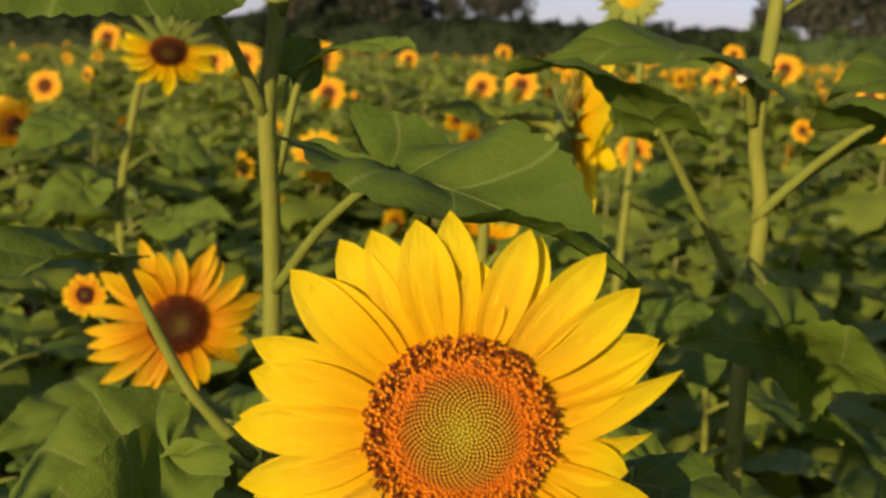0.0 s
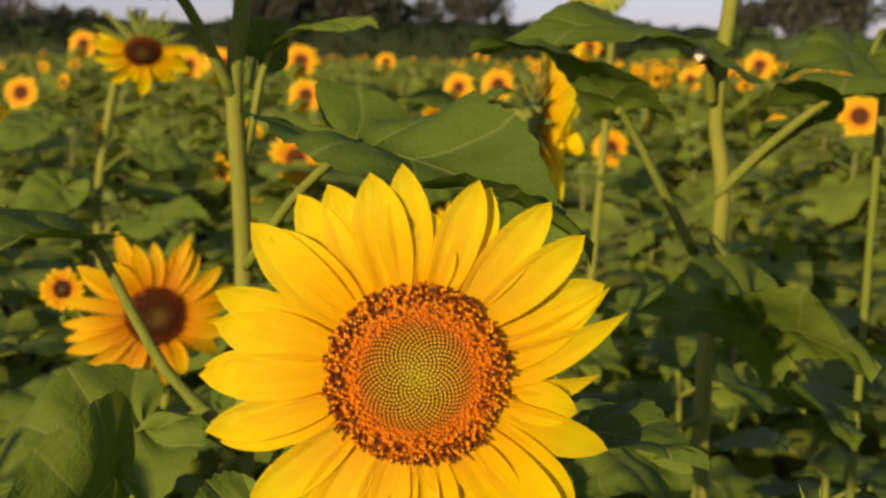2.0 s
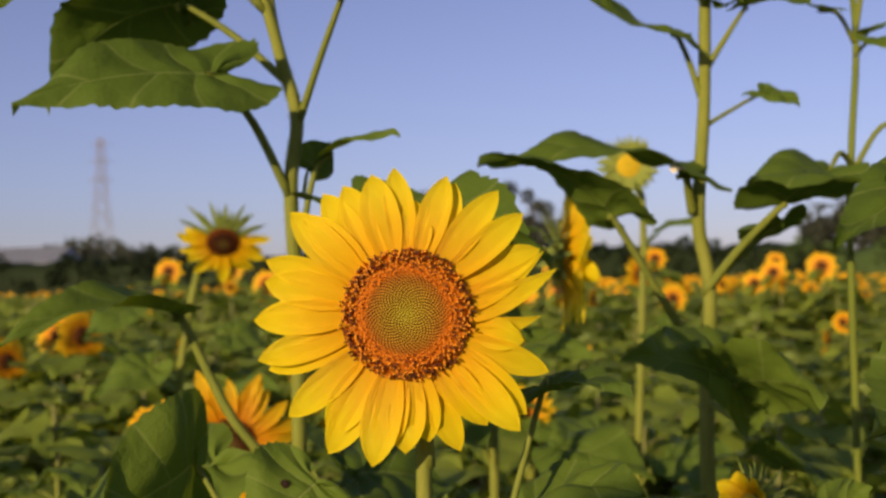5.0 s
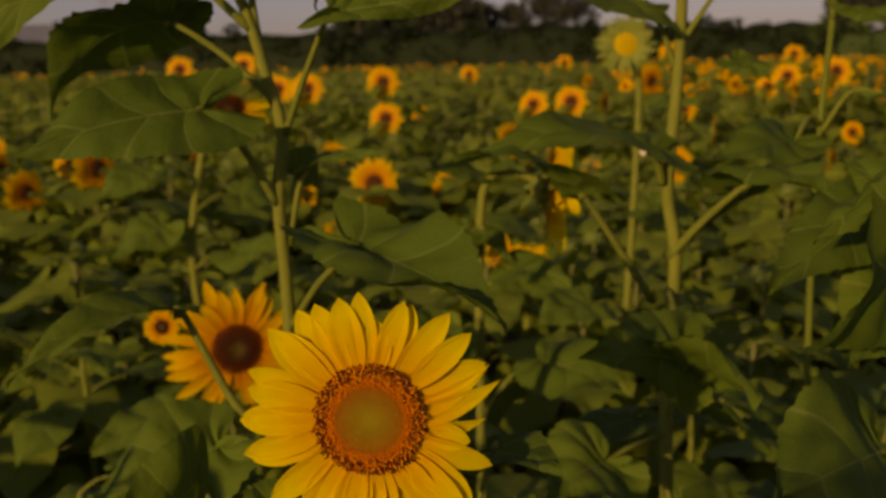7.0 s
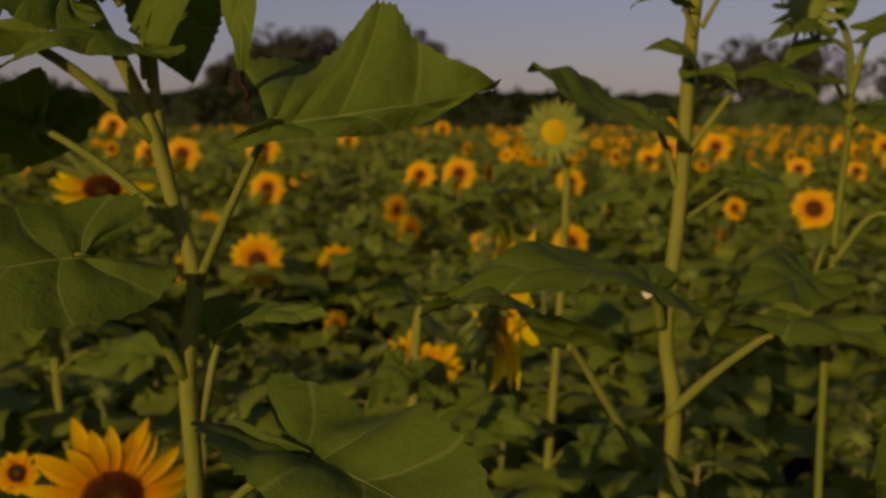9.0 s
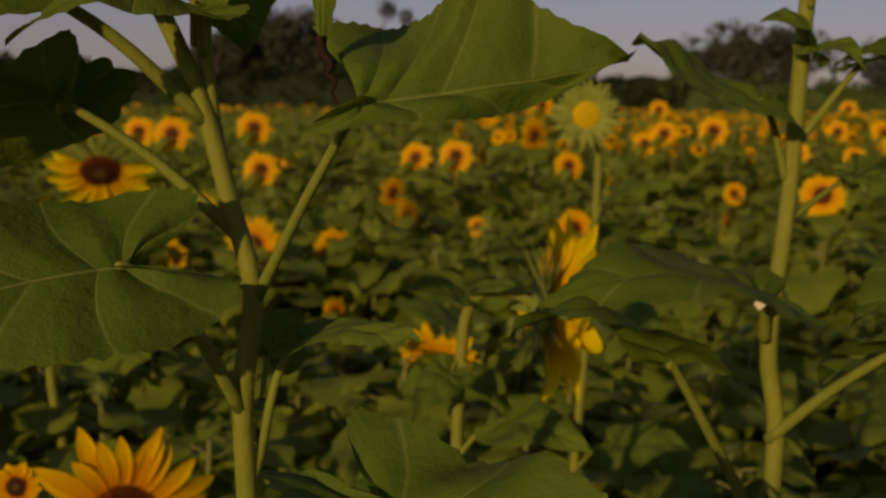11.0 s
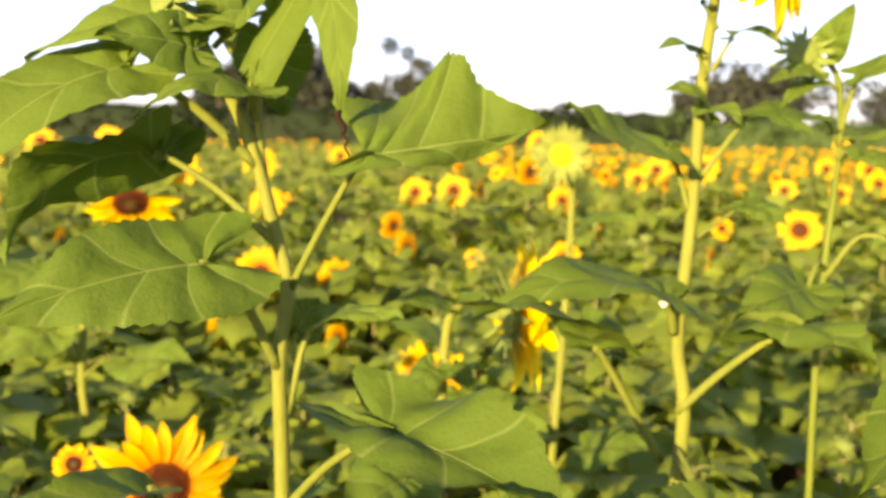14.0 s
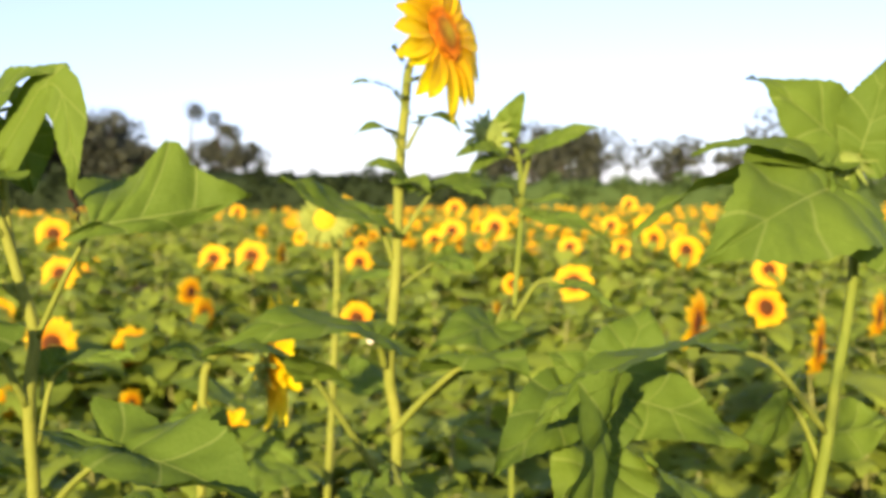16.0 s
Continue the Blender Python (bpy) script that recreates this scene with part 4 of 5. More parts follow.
# low plants round them
for i, (x, y, h) in enumerate(((-0.62, 0.95, 0.55), (0.08, 0.78, 0.50), (0.62, 0.98, 0.55), (-0.05, 1.55, 0.60), (0.52, 1.45, 0.62), (-0.85, 1.6, 0.62), (0.95, 1.25, 0.60), (0.30, 0.40, 0.45), (-0.45, 0.55, 0.42), (0.85, 0.75, 0.62), (1.25, 1.1, 0.62))):
    low = Plant((x, y, 0), "low leafy sunflower not yet in flower", group="low plants between the tall ones")
    low.stem([(x, y, 0), (x + 0.01, y, h * 0.6), (x, y, h)], 0.009, 0.005)
    lr = random.Random(70 + i)
    for k in range(9):
        a = k * 2.4 + i
        z = h * (0.35 + 0.65 * k / 8)
        out = Vector((math.cos(a), math.sin(a), 0))
        size = 0.17 * lr.uniform(0.8, 1.15) * (0.65 if k > 6 else 1)
        base = Vector((x, y, z)) + out * size * 0.6 + Vector((0, 0, size * 0.25))
        low.leaf((x, y, z), base, base + out * size - Vector((0, 0, size * lr.uniform(0.1, 0.6))), size * 0.95, (0, 0, 1), 0.1, 0.0035, rows=16, cols=3)
# unseen row added behind the camera, and two plants left, to shade the leaves
for i in range(10):
    x, y = ((-2.25 + 0.33 * i, -2.10 - 0.12 * (i % 3)) if i < 8 else (-0.80 - 0.30 * (i - 8), -0.50 - 0.28 * (i - 8)))
    # heights set by how far each shadow should reach
    h = (1.92 if i in (5, 6) else 1.75 if i == 4 else 1.50 if i in (1, 2) else 1.22 + 0.07 * ((i * 5) % 3)) if i < 8 else 1.10
    back = Plant((x, y, 0), "unseen leafy sunflower in bud, added to cast shade", group="plants of the next row")
    back.stem([(x, y, 0), (x + 0.01, y, h * 0.6), (x, y, h)], 0.011, 0.006)
    lr = random.Random(90 + i)
    for k in range(13):
        a = k * 2.4 + i
        z = h * (0.30 + 0.66 * k / 12)
        out = Vector((math.cos(a), math.sin(a), 0))
        size = 0.20 * lr.uniform(0.85, 1.15) * (0.6 if k > 10 else 1)
        base = Vector((x, y, z)) + out * size * 0.5 + Vector((0, 0, size * 0.2))
        back.leaf((x, y, z), base, base + out * size - Vector((0, 0, size * lr.uniform(0.3, 0.9))), size, (0, 0, 1), 0.1, 0.0035, rows=12, cols=2)


# ---- the field ----
def field_plant(seed, flower_kind, height=0.86):
    """A full plant of the crop, with its foot at the origin."""
    rng = random.Random(seed)
    root = tagged(new("sunflower_plant"), {"open": "field sunflower in bloom on a leafy green stem", "side": "field sunflower turned aside on a leafy stem",
                  "bud": "leafy green field sunflower still in bud"}[flower_kind], "sunflower", "sunflowers of the field")
    lean = Vector((rng.uniform(-0.03, 0.03), rng.uniform(-0.03, 0.03), 0))
    top = Vector((lean.x, lean.y + 0.01, height))
    stalks = [(*tube_data([(0, 0, 0), lean * 0.4 + Vector((0, 0, height * 0.5)), top + Vector((0, 0.012, -0.03))], 0.012, 0.008, 6, 3), None)]
    count = 16
    for i in range(count):
        z = height * (0.22 + 0.72 * i / (count - 1))
        a = i * 2.4 + rng.uniform(-0.3, 0.3) + seed
        size = (0.20 + 0.09 * math.sin(math.pi * (i + 1) / count)) * rng.uniform(0.85, 1.15) * (0.6 if i > count - 3 else 1.0)
        out = Vector((math.cos(a), math.sin(a), 0))
        node = lean * (z / height) + Vector((0, 0, z))
        stalk = size * rng.uniform(0.45, 0.75)
        base = node + out * stalk + Vector((0, 0, stalk * rng.uniform(0.2, 0.6)))
        tip = base + out * size + Vector((0, 0, -size * rng.uniform(0.15, 0.75)))
        v, f, uv = leaf_data(base, tip, size * rng.uniform(0.85, 1.05), (0, 0, 1) if abs(out.z) < 0.9 else out, 0.10, 0.15, 0.12, 10, 2, 1.0, 0.05, rng.uniform(0, 6))
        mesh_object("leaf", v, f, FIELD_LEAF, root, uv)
        stalks.append((*tube_data([node, node + (base - node) * 0.5 + Vector((0, 0, 0.01)), base], 0.0045, 0.0035, 5, 2), None))
    V, F, _ = joined(stalks)
    mesh_object("stem", V, F, FIELD_STEM, root)
    if flower_kind == "bud":
        facing, rd, n, length = Vector((0.2, -0.5, 0.8)), 0.028, 12, 0.0
    elif flower_kind == "open":
        facing, rd, n, length = Vector((rng.uniform(-0.5, 0.6), -1, rng.uniform(-0.25, 0.35))), rng.uniform(0.050, 0.062), 22, 0.130
    else:
        facing, rd, n, length = Vector((rng.choice((-1, 1)) * 0.75, -0.65, rng.uniform(-0.3, 0.1))), 0.05, 20, 0.130
    m = frame_of(facing, rng.uniform(0, 3))
    c = top + m @ Vector((0, 0, 0.03))
    v, f, uv = back_data(m, c - m @ Vector((0, 0, 0.006)), rd * 1.02, rd * 0.5, 12, 0.03, rng, sides=12)
    head = mesh_object("flower_head", v, f, BRACT, root, uv)
    v, f, uv = dome_data(m, c, rd, rd * 0.25, 4, 16)
    mesh_object("disc", v, f, DISC_FIELD if flower_kind != "bud" else BRACT, head, uv)
    if length:
        rays = [petal_data(m, c, radians(d), rd * 0.85, r, 0.040, 0.15 + rng.uniform(-0.1, 0.1), -0.2 + rng.uniform(-0.15, 0.1), 4, 1, -0.001 * (i % 2)) for i, (d, r) in enumerate(ring(n, length, 0.12, seed))]
        mesh_object("corolla", *joined(rays)[:2], PETAL_ORANGE, head, joined(rays)[2])
    return root


TOPS = (("open", 0.86), ("open", 0.92), ("open", 0.78), ("side", 0.82), ("bud", 0.74), ("bud", 0.78), ("open", 0.64), ("open", 0.50), ("side", 0.60), ("bud", 0.66))
kinds = [field_plant(11 + i, kind, top) for i, (kind, top) in enumerate(TOPS)]
for k, ob in enumerate(kinds):
    ob.location = (-2.9 + 0.40 * k, 3.4 + 0.55 * (k % 3) + 0.25 * k, 0)


def set_plant(k, x, y, scale, turn):
    return copy_thing(kinds[k], Matrix.Translation((x, y, 0)) @ Matrix.Rotation(turn, 4, "Z") @ Matrix.Scale(scale, 4))


# flowers that stand out in the field
known = []
known.append((1, -2.89, 12.91, 1.24))
known.append((1, -1.79, 9.26, 1.03))
known.append((1, -1.36, 8.25, 1.05))
known.append((1, -0.79, 8.88, 1.08))
known.append((1, -0.59, 6.83, 0.87))
known.append((1, -0.12, 15.39, 1.03))
known.append((1, 0.48, 7.82, 0.9))
known.append((1, 0.75, 7.54, 0.93))
known.append((1, 1.66, 7.96, 0.84))
known.append((2, 1.18, 5.45, 0.65))
known.append((1, 1.63, 20.44, 1.14))
known.append((1, 3.13, 10.39, 1.02))
known.append((1, 2.95, 10.45, 0.92))
known.append((1, 3.39, 9.69, 1.07))
known.append((1, 5.11, 17.38, 1.21))
known.append((2, 3.1, 8.28, 0.6))
known.append((1, 4.1, 9.43, 0.87))
known.append((1, 5.79, 12.26, 1.01))
known.append((1, 4.87, 9.89, 0.83))
known.append((1, 5.18, 9.94, 1.05))
known.append((1, 4.92, 9.22, 0.95))
known.append((1, 9.73, 20.31, 1.25))
known.append((1, 2.76, 15.17, 1.27))
known.append((2, -0.63, 11.74, 0.64))
known.append((2, 5.45, 9.7, 0.71))
known.append((3, 0.26, 6.83, 0.73))
known.append((3, 1.52, 8.72, 1.05))
known.append((3, 1.3, 10.33, 0.81))
known.append((8, -0.19, 5.62, 0.47))
known.append((8, -0.13, 4.64, 0.36))
known.append((8, 0.94, 9.22, 0.39))
known.append((1, -3.45, 12.03, 1.21))
known.append((1, -1.96, 10.29, 0.95))
known.append((2, -3.81, 7.76, 0.64))
known.append((3, -2.06, 4.19, 0.71))
known.append((8, -2.47, 5.16, 0.34))
known.append((8, -0.69, 4.62, 0.4))
known.append((8, -0.14, 4.92, 0.3))
known.append((1, 4.0, 6.76, 0.95))
known.append((0, 3.2, 4.31, 0.76))
known.append((8, 2.27, 6.22, 0.56))
known.append((3, 2.08, 2.97, 0.87))
known.append((3, 2.34, 2.54, 0.82))
known.append((3, 3.27, 3.45, 0.81))
rng = random.Random(5)
taken = [(x, y) for _, x, y, _ in known] + [(ob.location.x, ob.location.y) for ob in kinds]
for k, x, y, top in known:
    set_plant(k, x, y, top / TOPS[k][1], rng.uniform(-0.25, 0.25))
y = 1.25
while y < 9.0:
    left, right = -0.45 * (y + 1.0) - 0.4, 0.72 * (y + 1.0) + 0.3
    x = left + rng.uniform(0, 0.5)
    while x < right:
        px, py = x + rng.uniform(-0.14, 0.14), y + rng.uniform(-0.16, 0.16)
        if all((px - a) ** 2 + (py - b) ** 2 > 0.085 for a, b in taken):
            k = rng.choice((4, 5, 9)) if rng.random() > 0.07 or py < 5 else rng.choice((0, 2, 3, 6, 8))
            low = 0.72 if py < 2.2 else 0.84 if py < 4 else 0.96
            size = low * rng.uniform(0.86, 1.1)
            for _, kx, ky, top in known:
                # plants in front of a flower stay below it
                if 0 < ky - py < 2.6 and abs(px - kx * (py + 0.5) / (ky + 0.5)) < 0.27:
                    size = max(0.5, min(size, (1.33 + (top - 0.16 - 1.33) * (py + 0.4) / (ky + 0.4)) / TOPS[k][1]))
            set_plant(k, px, py, size, rng.uniform(-0.6, 0.6) if k in (0, 1, 2, 3) else rng.uniform(0, 6.28))
        x += 0.40 + 0.018 * y
    y += 0.40 + 0.018 * y


def far_field():
    """The rest of the crop, up to its far edge: leaves, stems and heads of some thousand plants."""
    rng = np.random.default_rng(3)
    V, F, M, U = [], [], [], []
    y = -5.0
    while y < 72.0:
        step = 0.45 + 0.012 * y
        xs = np.arange(min(-9.0, -0.50 * (y + 1) - 1), max(11.0, 0.80 * (y + 1) + 1), step)
        if -1.9 < y < 9.0:
            xs = [x for x in xs if x < -0.45 * (max(y, 0.6) + 1) - 0.8 or x > 0.72 * (max(y, 0.6) + 1) + 0.7]
        for x in xs:
            px, py = x + rng.uniform(-0.3, 0.3) * step, y + rng.uniform(-0.4, 0.4) * step
            top = rng.uniform(0.70, 0.92) * (1.0 if rng.random() > 0.03 else 1.2)
            near = py < 22
            for i in range(13 if near else 8):
                a = rng.uniform(0, 6.283)
                z = top * rng.uniform(0.45, 1.0)
                size = rng.uniform(0.18, 0.32) * (1.0 if near else 1.3)
                ox, oy = math.cos(a), math.sin(a)
                r = rng.uniform(0.03, 0.16)
                sag = size * rng.uniform(0.05, 0.6)
                b = (px + ox * r, py + oy * r, z)
                w = size * 0.46
                o = len(V)
                V += [b, (b[0] + ox * size * 0.4 - oy * w, b[1] + oy * size * 0.4 + ox * w, z - sag * 0.15),
                      (b[0] + ox * size * 0.45, b[1] + oy * size * 0.45, z + size * 0.03),
                      (b[0] + ox * size * 0.4 + oy * w, b[1] + oy * size * 0.4 - ox * w, z - sag * 0.15), (b[0] + ox * size, b[1] + oy * size, z - sag)]
                U += [(0.5, 0.5)] * 5
                F += [(o, o + 2, o + 1), (o, o + 3, o + 2), (o + 1, o + 2, o + 4), (o + 2, o + 3, o + 4)]
                M += [0] * 4
            o = len(V)
            V += [(px - 0.01, py, 0), (px + 0.01, py, 0), (px + 0.007, py, top), (px - 0.007, py, top)]
            U += [(0.5, 0.5)] * 4
            F.append((o, o + 1, o + 2, o + 3))
            M.append(3)
            if rng.random() < 0.04 + 0.12 * min(1.0, max(0.0, (py - 25) / 40)) + (0.24 if px > 0.12 * py and py > 10 else 0.0):
                fx = rng.normal(0.15, 0.75)
                m = frame_of((fx, -1, rng.uniform(-0.3, 0.3)), rng.uniform(0, 3))
                c = Vector((px, py - 0.04, top + rng.uniform(-0.02, 0.08)))
                rad, n = rng.uniform(0.088, 0.122), 11 if near else 8
                o = len(V)
                V.append(tuple(c + m @ Vector((0, 0, 0.0))))
                U.append((0.3, 0.5))
                for k in range(2 * n):
                    a = math.pi * k / n
                    rr = rad * (rng.uniform(0.9, 1.12) if k % 2 else 0.72)
                    V.append(tuple(c + m @ Vector((rr * math.cos(a), rr * math.sin(a), 0.01 if k % 2 else -0.008))))
                    U.append((1.0, 0.5))
                for k in range(2 * n):
                    F.append((o, o + 1 + k, o + 1 + (k + 1) % (2 * n)))
                    M.append(1)
                o = len(V)
                rd = rad * rng.uniform(0.30, 0.42)
                V.append(tuple(c + m @ Vector((0, 0, 0.028))))
                U.append((0.0, 0.5))
                for k in range(8):
                    a = math.pi * k / 4
                    V.append(tuple(c + m @ Vector((rd * math.cos(a), rd * math.sin(a), 0.012))))
                    U.append((1.0, 0.5))
                for k in range(8):
                    F.append((o, o + 1 + k, o + 1 + (k + 1) % 8))
                    M.append(2)
        y += step
    me = bpy.data.meshes.new("sunflower_field")
    me.from_pydata(V, [], F)
    layer = me.uv_layers.new(name="UVMap")
    layer.data.foreach_set("uv", np.array([U[i] for f in F for i in f], float).ravel())
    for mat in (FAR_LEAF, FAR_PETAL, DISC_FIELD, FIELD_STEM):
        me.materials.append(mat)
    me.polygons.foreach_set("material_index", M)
    me.update()
    return tagged(new("sunflower_field", me), "wide field of blooming sunflowers reaching to a hedge", "sunflower field", kind="stuff")


far_field()


# ---- hedge, trees and buildings behind the field ----
def clumps(centres, count, spread, size, rng):
    """Many small leaf sprays round some centres."""
    V, F = [], []
    for _ in range(count):
        c = centres[int(rng.integers(len(centres)))]
        d = rng.normal(0, 1, 3)
        d = d / np.linalg.norm(d) * rng.uniform(0.2, 1.0) ** 0.5
        p = np.array(c[:3]) + d * c[3] * spread
        a, b = rng.normal(0, 1, 3), rng.normal(0, 1, 3)
        a = a / np.linalg.norm(a) * size * rng.uniform(0.5, 1.3)
        b = b - a * (a @ b) / (a @ a)
        b = b / np.linalg.norm(b) * size * rng.uniform(0.35, 0.8)
        o = len(V)
        V += [tuple(p - a), tuple(p + b), tuple(p + a), tuple(p - b)]
        F.append((o, o + 1, o + 2, o + 3))
    return V, F


def hedge(x0, x1, height, name, label, category, mat, seed, count):
    """A long bank of foliage along the far edge of the field: a solid core under many leaf sprays."""
    rng = np.random.default_rng(seed)
    thing = tagged(new(name), label, category)
    thing.location = ((x0 + x1) / 2, 75, 0)
    half = (x1 - x0) / 2
    V, F = [], []
    xs = np.arange(-half, half, 1.2)
    for x in xs:
        h = height * 0.86 + 0.12 * math.sin(x * 0.31) + 0.12 * math.sin(x * 0.83 + 1) + rng.uniform(-0.2, 0.2)
        V += [(x, -0.9 + rng.uniform(-0.2, 0.2), 0), (x, -0.7 + rng.uniform(-0.2, 0.2), h * 0.8), (x, 0.2, h), (x, 1.6, h * 0.7), (x, 1.9, 0)]
    for i in range(len(xs) - 1):
        for k in range(4):
            F.append((i * 5 + k, (i + 1) * 5 + k, (i + 1) * 5 + k + 1, i * 5 + k + 1))
    mesh_object("core", V, F, mat, thing)
    cs = [(x, 0.0 + rng.uniform(-0.8, 0.1), rng.uniform(0.6, height * 0.94), 0.8) for x in np.arange(-half, half, 0.45)]
    V, F = clumps(cs, count, 1.0, 0.24, rng)
    mesh_object("foliage", V, F, mat, thing, smooth=False)


hedge(-62.0, 24.0, 3.6, "hedge", "long dark green hedge along the far edge of the field", "hedge", HEDGE_LEAF, 8, 16000)
hedge(22.0, 110.0, 3.0, "tall_crop", "bank of tall green crop beyond the sunflower field", "crop", CROP, 9, 16000)


def tree(x, y, height, width, seed, shape="round"):
    rng = np.random.default_rng(seed)
    t = tagged(new("tree"), {"round": "dark bushy broadleaf tree behind the hedge", "tall": "tall slender dark tree above the hedge", "palm": "palm tree with a small tuft on a bare trunk"}[shape], "tree", "trees on the horizon")
    t.location = (x, y, 0)
    lean = rng.uniform(-0.05, 0.05) * height
    tube("trunk", [(0, 0, 0), (lean * 0.4, 0, height * 0.45), (lean, 0, height * (0.9 if shape == "palm" else 0.75))], height * 0.022, height * 0.008, BARK, t, 7, 3)
    cs = []
    if shape == "palm":
        cs = [(lean + rng.uniform(-0.25, 0.25) * width, rng.uniform(-0.2, 0.2) * width, height * rng.uniform(0.90, 0.99), width * 0.28) for _ in range(6)]
    else:
        low = 0.12 if shape == "round" else 0.35
        for i in range(11):
            h = rng.uniform(low, 0.93)
            reach = width * 0.5 * (1 - ((h - 0.6) / 0.55) ** 2) * rng.uniform(0.3, 1.0)
            a = rng.uniform(0, 6.283)
            c = (lean * h + math.cos(a) * reach, math.sin(a) * reach, h * height, width * rng.uniform(0.13, 0.24))
            cs.append(c)
            tube("limb", [(lean * h * 0.6, 0, h * height * 0.72), (c[0] * 0.6, c[1] * 0.6, h * height * 0.9), c[:3]], height * 0.008, height * 0.002, BARK, t, 5, 2)
    V, F = clumps(cs, 1700 if shape != "palm" else 300, 1.05, width * 0.028 + 0.10, rng)
    mesh_object("crown", V, F, TREE_LEAF, t, smooth=False)
    return t


tree(-12.8, 114.0, 7.8, 7.5, 1, "round")
tree(-10.1, 121.0, 9.3, 9.0, 2, "round")
tree(-6.8, 119.0, 9.0, 9.0, 3, "round")
tree(-3.8, 117.0, 9.4, 9.0, 4, "round")
tree(-1.7, 115.0, 6.5, 6.0, 5, "round")
tree(0.4, 122.0, 6.2, 7.5, 6, "round")
tree(2.5, 120.0, 7.1, 6.0, 7, "round")
tree(5.2, 118.0, 7.1, 6.0, 8, "round")
tree(8.2, 116.0, 7.8, 6.0, 9, "round")
tree(7.1, 120.0, 11.6, 4.2, 40, "tall")
tree(4.0, 120.0, 11.4, 3.0, 41, "palm")
tree(38.6, 119.0, 6.4, 9.0, 12, "round")
tree(41.6, 117.0, 8.6, 10.5, 13, "round")
tree(44.7, 115.0, 7.7, 9.0, 14, "round")
tree(47.7, 122.0, 9.0, 10.5, 15, "round")
tree(50.4, 120.0, 9.6, 10.5, 16, "round")
tree(-12.7, 118.0, 8.8, 7.5, 17, "round")
tree(-8.0, 116.0, 10.9, 9.0, 18, "round")
tree(-4.3, 114.0, 10.7, 7.5, 19, "round")
tree(63.0, 121.0, 11.0, 10.5, 20, "round")
tree(71.9, 119.0, 10.7, 12.0, 21, "round")
tree(89.0, 117.0, 10.3, 10.5, 22, "round")
tree(94.0, 115.0, 9.5, 9.0, 23, "round")
tree(111.2, 122.0, 7.3, 12.0, 24, "round")
tree(81.4, 120.0, 7.9, 9.0, 25, "round")
tree(-45.1, 118.0, 4.3, 13.5, 26, "round")
tree(-41.5, 116.0, 4.5, 13.5, 27, "round")
tree(-37.8, 114.0, 4.3, 13.5, 28, "round")
tree(-34.2, 121.0, 4.0, 12.0, 29, "round")
tree(-7.3, 119.0, 7.5, 9.0, 30, "round")
tree(-4.2, 117.0, 7.7, 9.0, 31, "round")
tree(-1.5, 115.0, 6.8, 9.0, 32, "round")


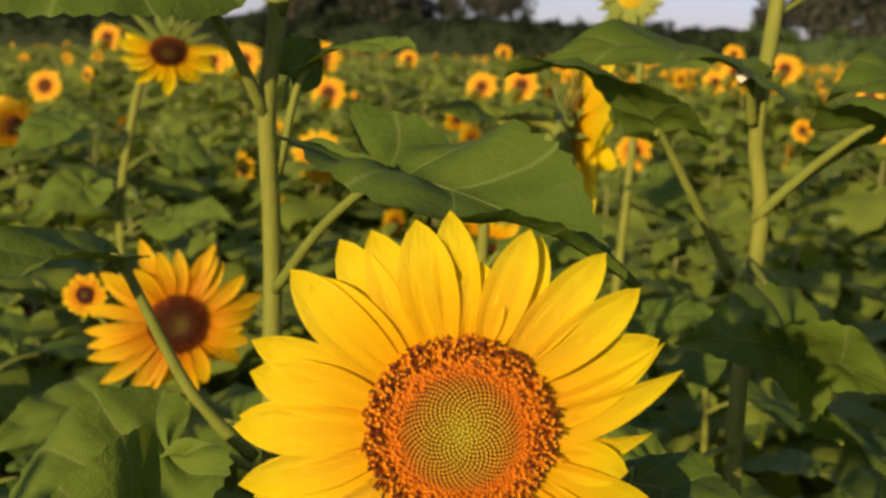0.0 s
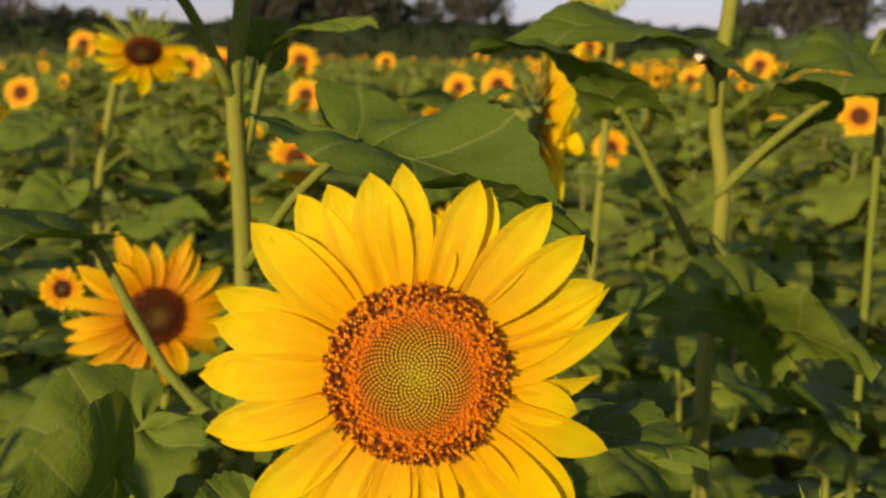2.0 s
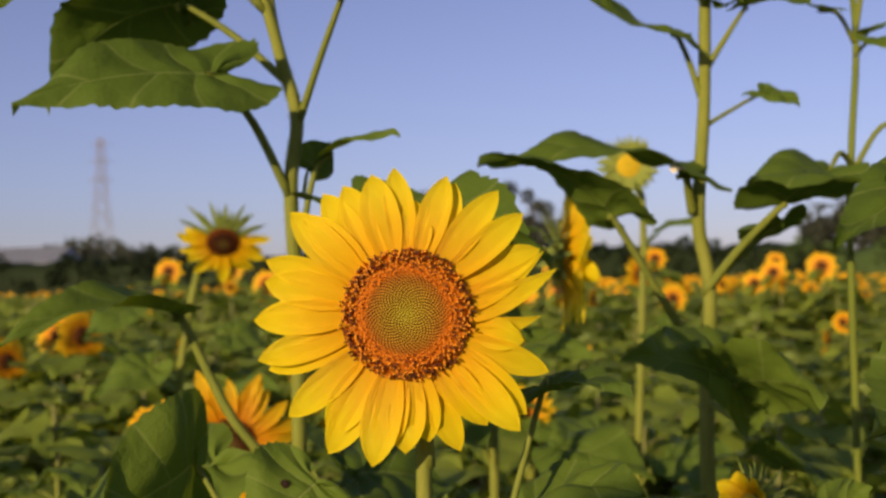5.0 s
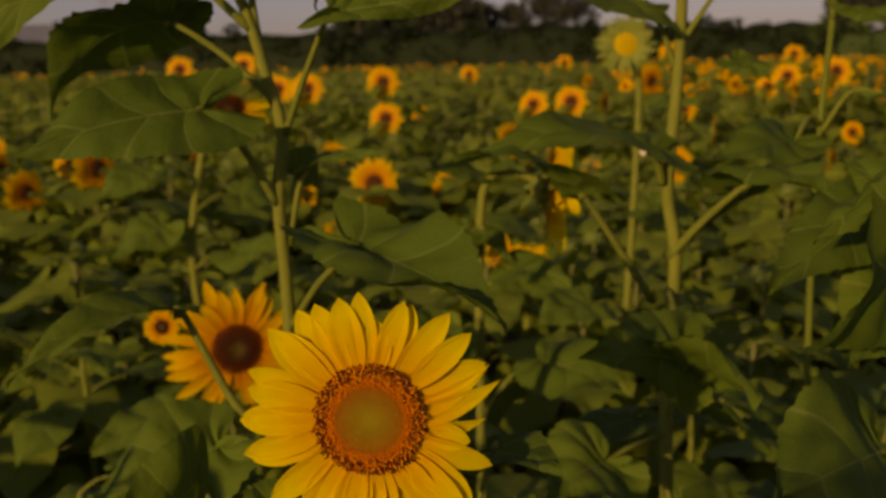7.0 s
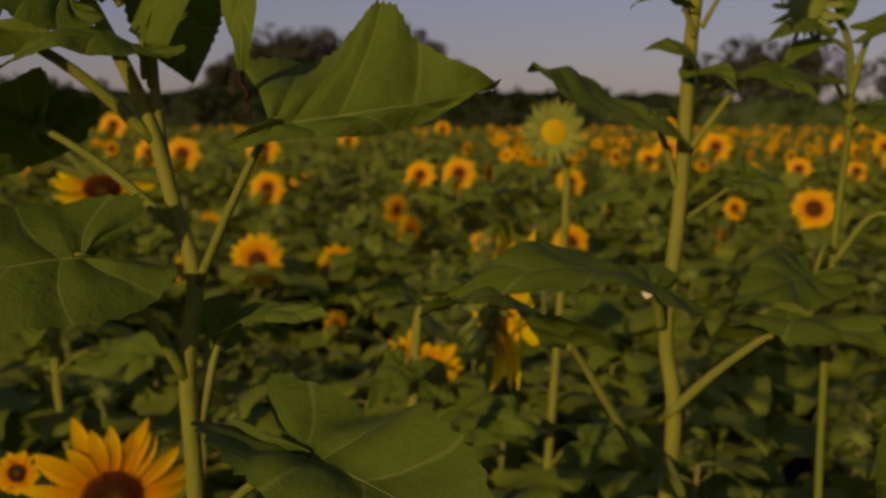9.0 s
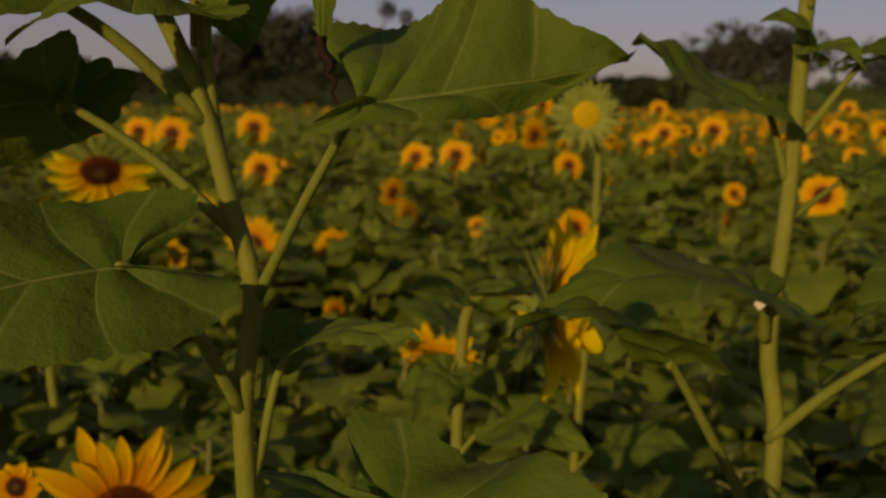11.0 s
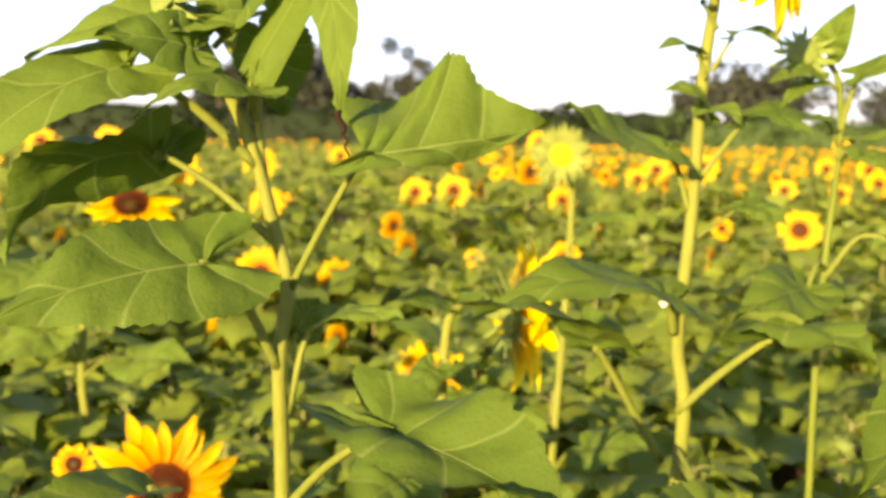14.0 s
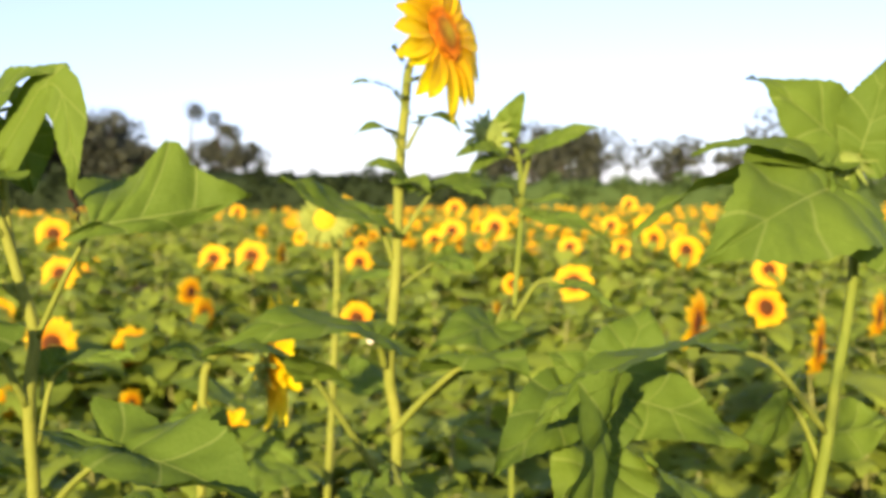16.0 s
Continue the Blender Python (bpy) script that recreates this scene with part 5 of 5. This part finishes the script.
def house(x, y, w, d, h, roof_h, wall_mat, label, windows=4):
    t = tagged(new("house"), label, "house")
    t.location = (x, y, 0)
    bm = bmesh.new()
    bmesh.ops.create_cube(bm, size=1, matrix=Matrix.Translation((0, 0, h / 2)) @ Matrix.Diagonal((w, d, h, 1)))
    me = bpy.data.meshes.new("wall")
    bm.to_mesh(me)
    bm.free()
    me.materials.append(wall_mat)
    new("wall", me).parent = t
    e = 0.4
    V = [(-w / 2 - e, -d / 2 - e, h), (w / 2 + e, -d / 2 - e, h), (w / 2 + e, d / 2 + e, h), (-w / 2 - e, d / 2 + e, h), (-w / 2 - e, 0, h + roof_h), (w / 2 + e, 0, h + roof_h)]
    V += [(a, b, c + 0.15) for a, b, c in V]
    F = [(6, 7, 11, 10), (8, 9, 10, 11), (6, 10, 9), (7, 8, 11), (0, 1, 7, 6), (2, 3, 9, 8), (1, 2, 8, 7), (3, 0, 6, 9), (0, 3, 2, 1)]
    mesh_object("roof", V, F, ROOF, t, smooth=False)
    for i in range(windows):
        cx = -w / 2 + w * (i + 0.5) / windows
        V = [(cx + sx * 0.6, -d / 2 - 0.02 - 0.05 * (1 - dy), h * 0.55 + sz * 0.5) for dy in (0, 1) for sx, sz in ((-1, -1), (1, -1), (1, 1), (-1, 1))]
        mesh_object("window", V, [(0, 1, 2, 3), (0, 4, 5, 1), (1, 5, 6, 2), (2, 6, 7, 3), (3, 7, 4, 0)], GLAZING, t, smooth=False)
    return t


house(-49.0, 100.0, 24.0, 8.0, 3.4, 1.6, PLASTER, "long low pinkish farm building with a grey roof", 6)
house(96.8, 112.0, 6.0, 5.0, 2.6, 1.2, WHITEWASH, "small white farmhouse with a grey roof", 2)
house(81.2, 112.0, 2.4, 2.4, 3.2, 0.6, WHITEWASH, "white pump house beyond the field", 1)


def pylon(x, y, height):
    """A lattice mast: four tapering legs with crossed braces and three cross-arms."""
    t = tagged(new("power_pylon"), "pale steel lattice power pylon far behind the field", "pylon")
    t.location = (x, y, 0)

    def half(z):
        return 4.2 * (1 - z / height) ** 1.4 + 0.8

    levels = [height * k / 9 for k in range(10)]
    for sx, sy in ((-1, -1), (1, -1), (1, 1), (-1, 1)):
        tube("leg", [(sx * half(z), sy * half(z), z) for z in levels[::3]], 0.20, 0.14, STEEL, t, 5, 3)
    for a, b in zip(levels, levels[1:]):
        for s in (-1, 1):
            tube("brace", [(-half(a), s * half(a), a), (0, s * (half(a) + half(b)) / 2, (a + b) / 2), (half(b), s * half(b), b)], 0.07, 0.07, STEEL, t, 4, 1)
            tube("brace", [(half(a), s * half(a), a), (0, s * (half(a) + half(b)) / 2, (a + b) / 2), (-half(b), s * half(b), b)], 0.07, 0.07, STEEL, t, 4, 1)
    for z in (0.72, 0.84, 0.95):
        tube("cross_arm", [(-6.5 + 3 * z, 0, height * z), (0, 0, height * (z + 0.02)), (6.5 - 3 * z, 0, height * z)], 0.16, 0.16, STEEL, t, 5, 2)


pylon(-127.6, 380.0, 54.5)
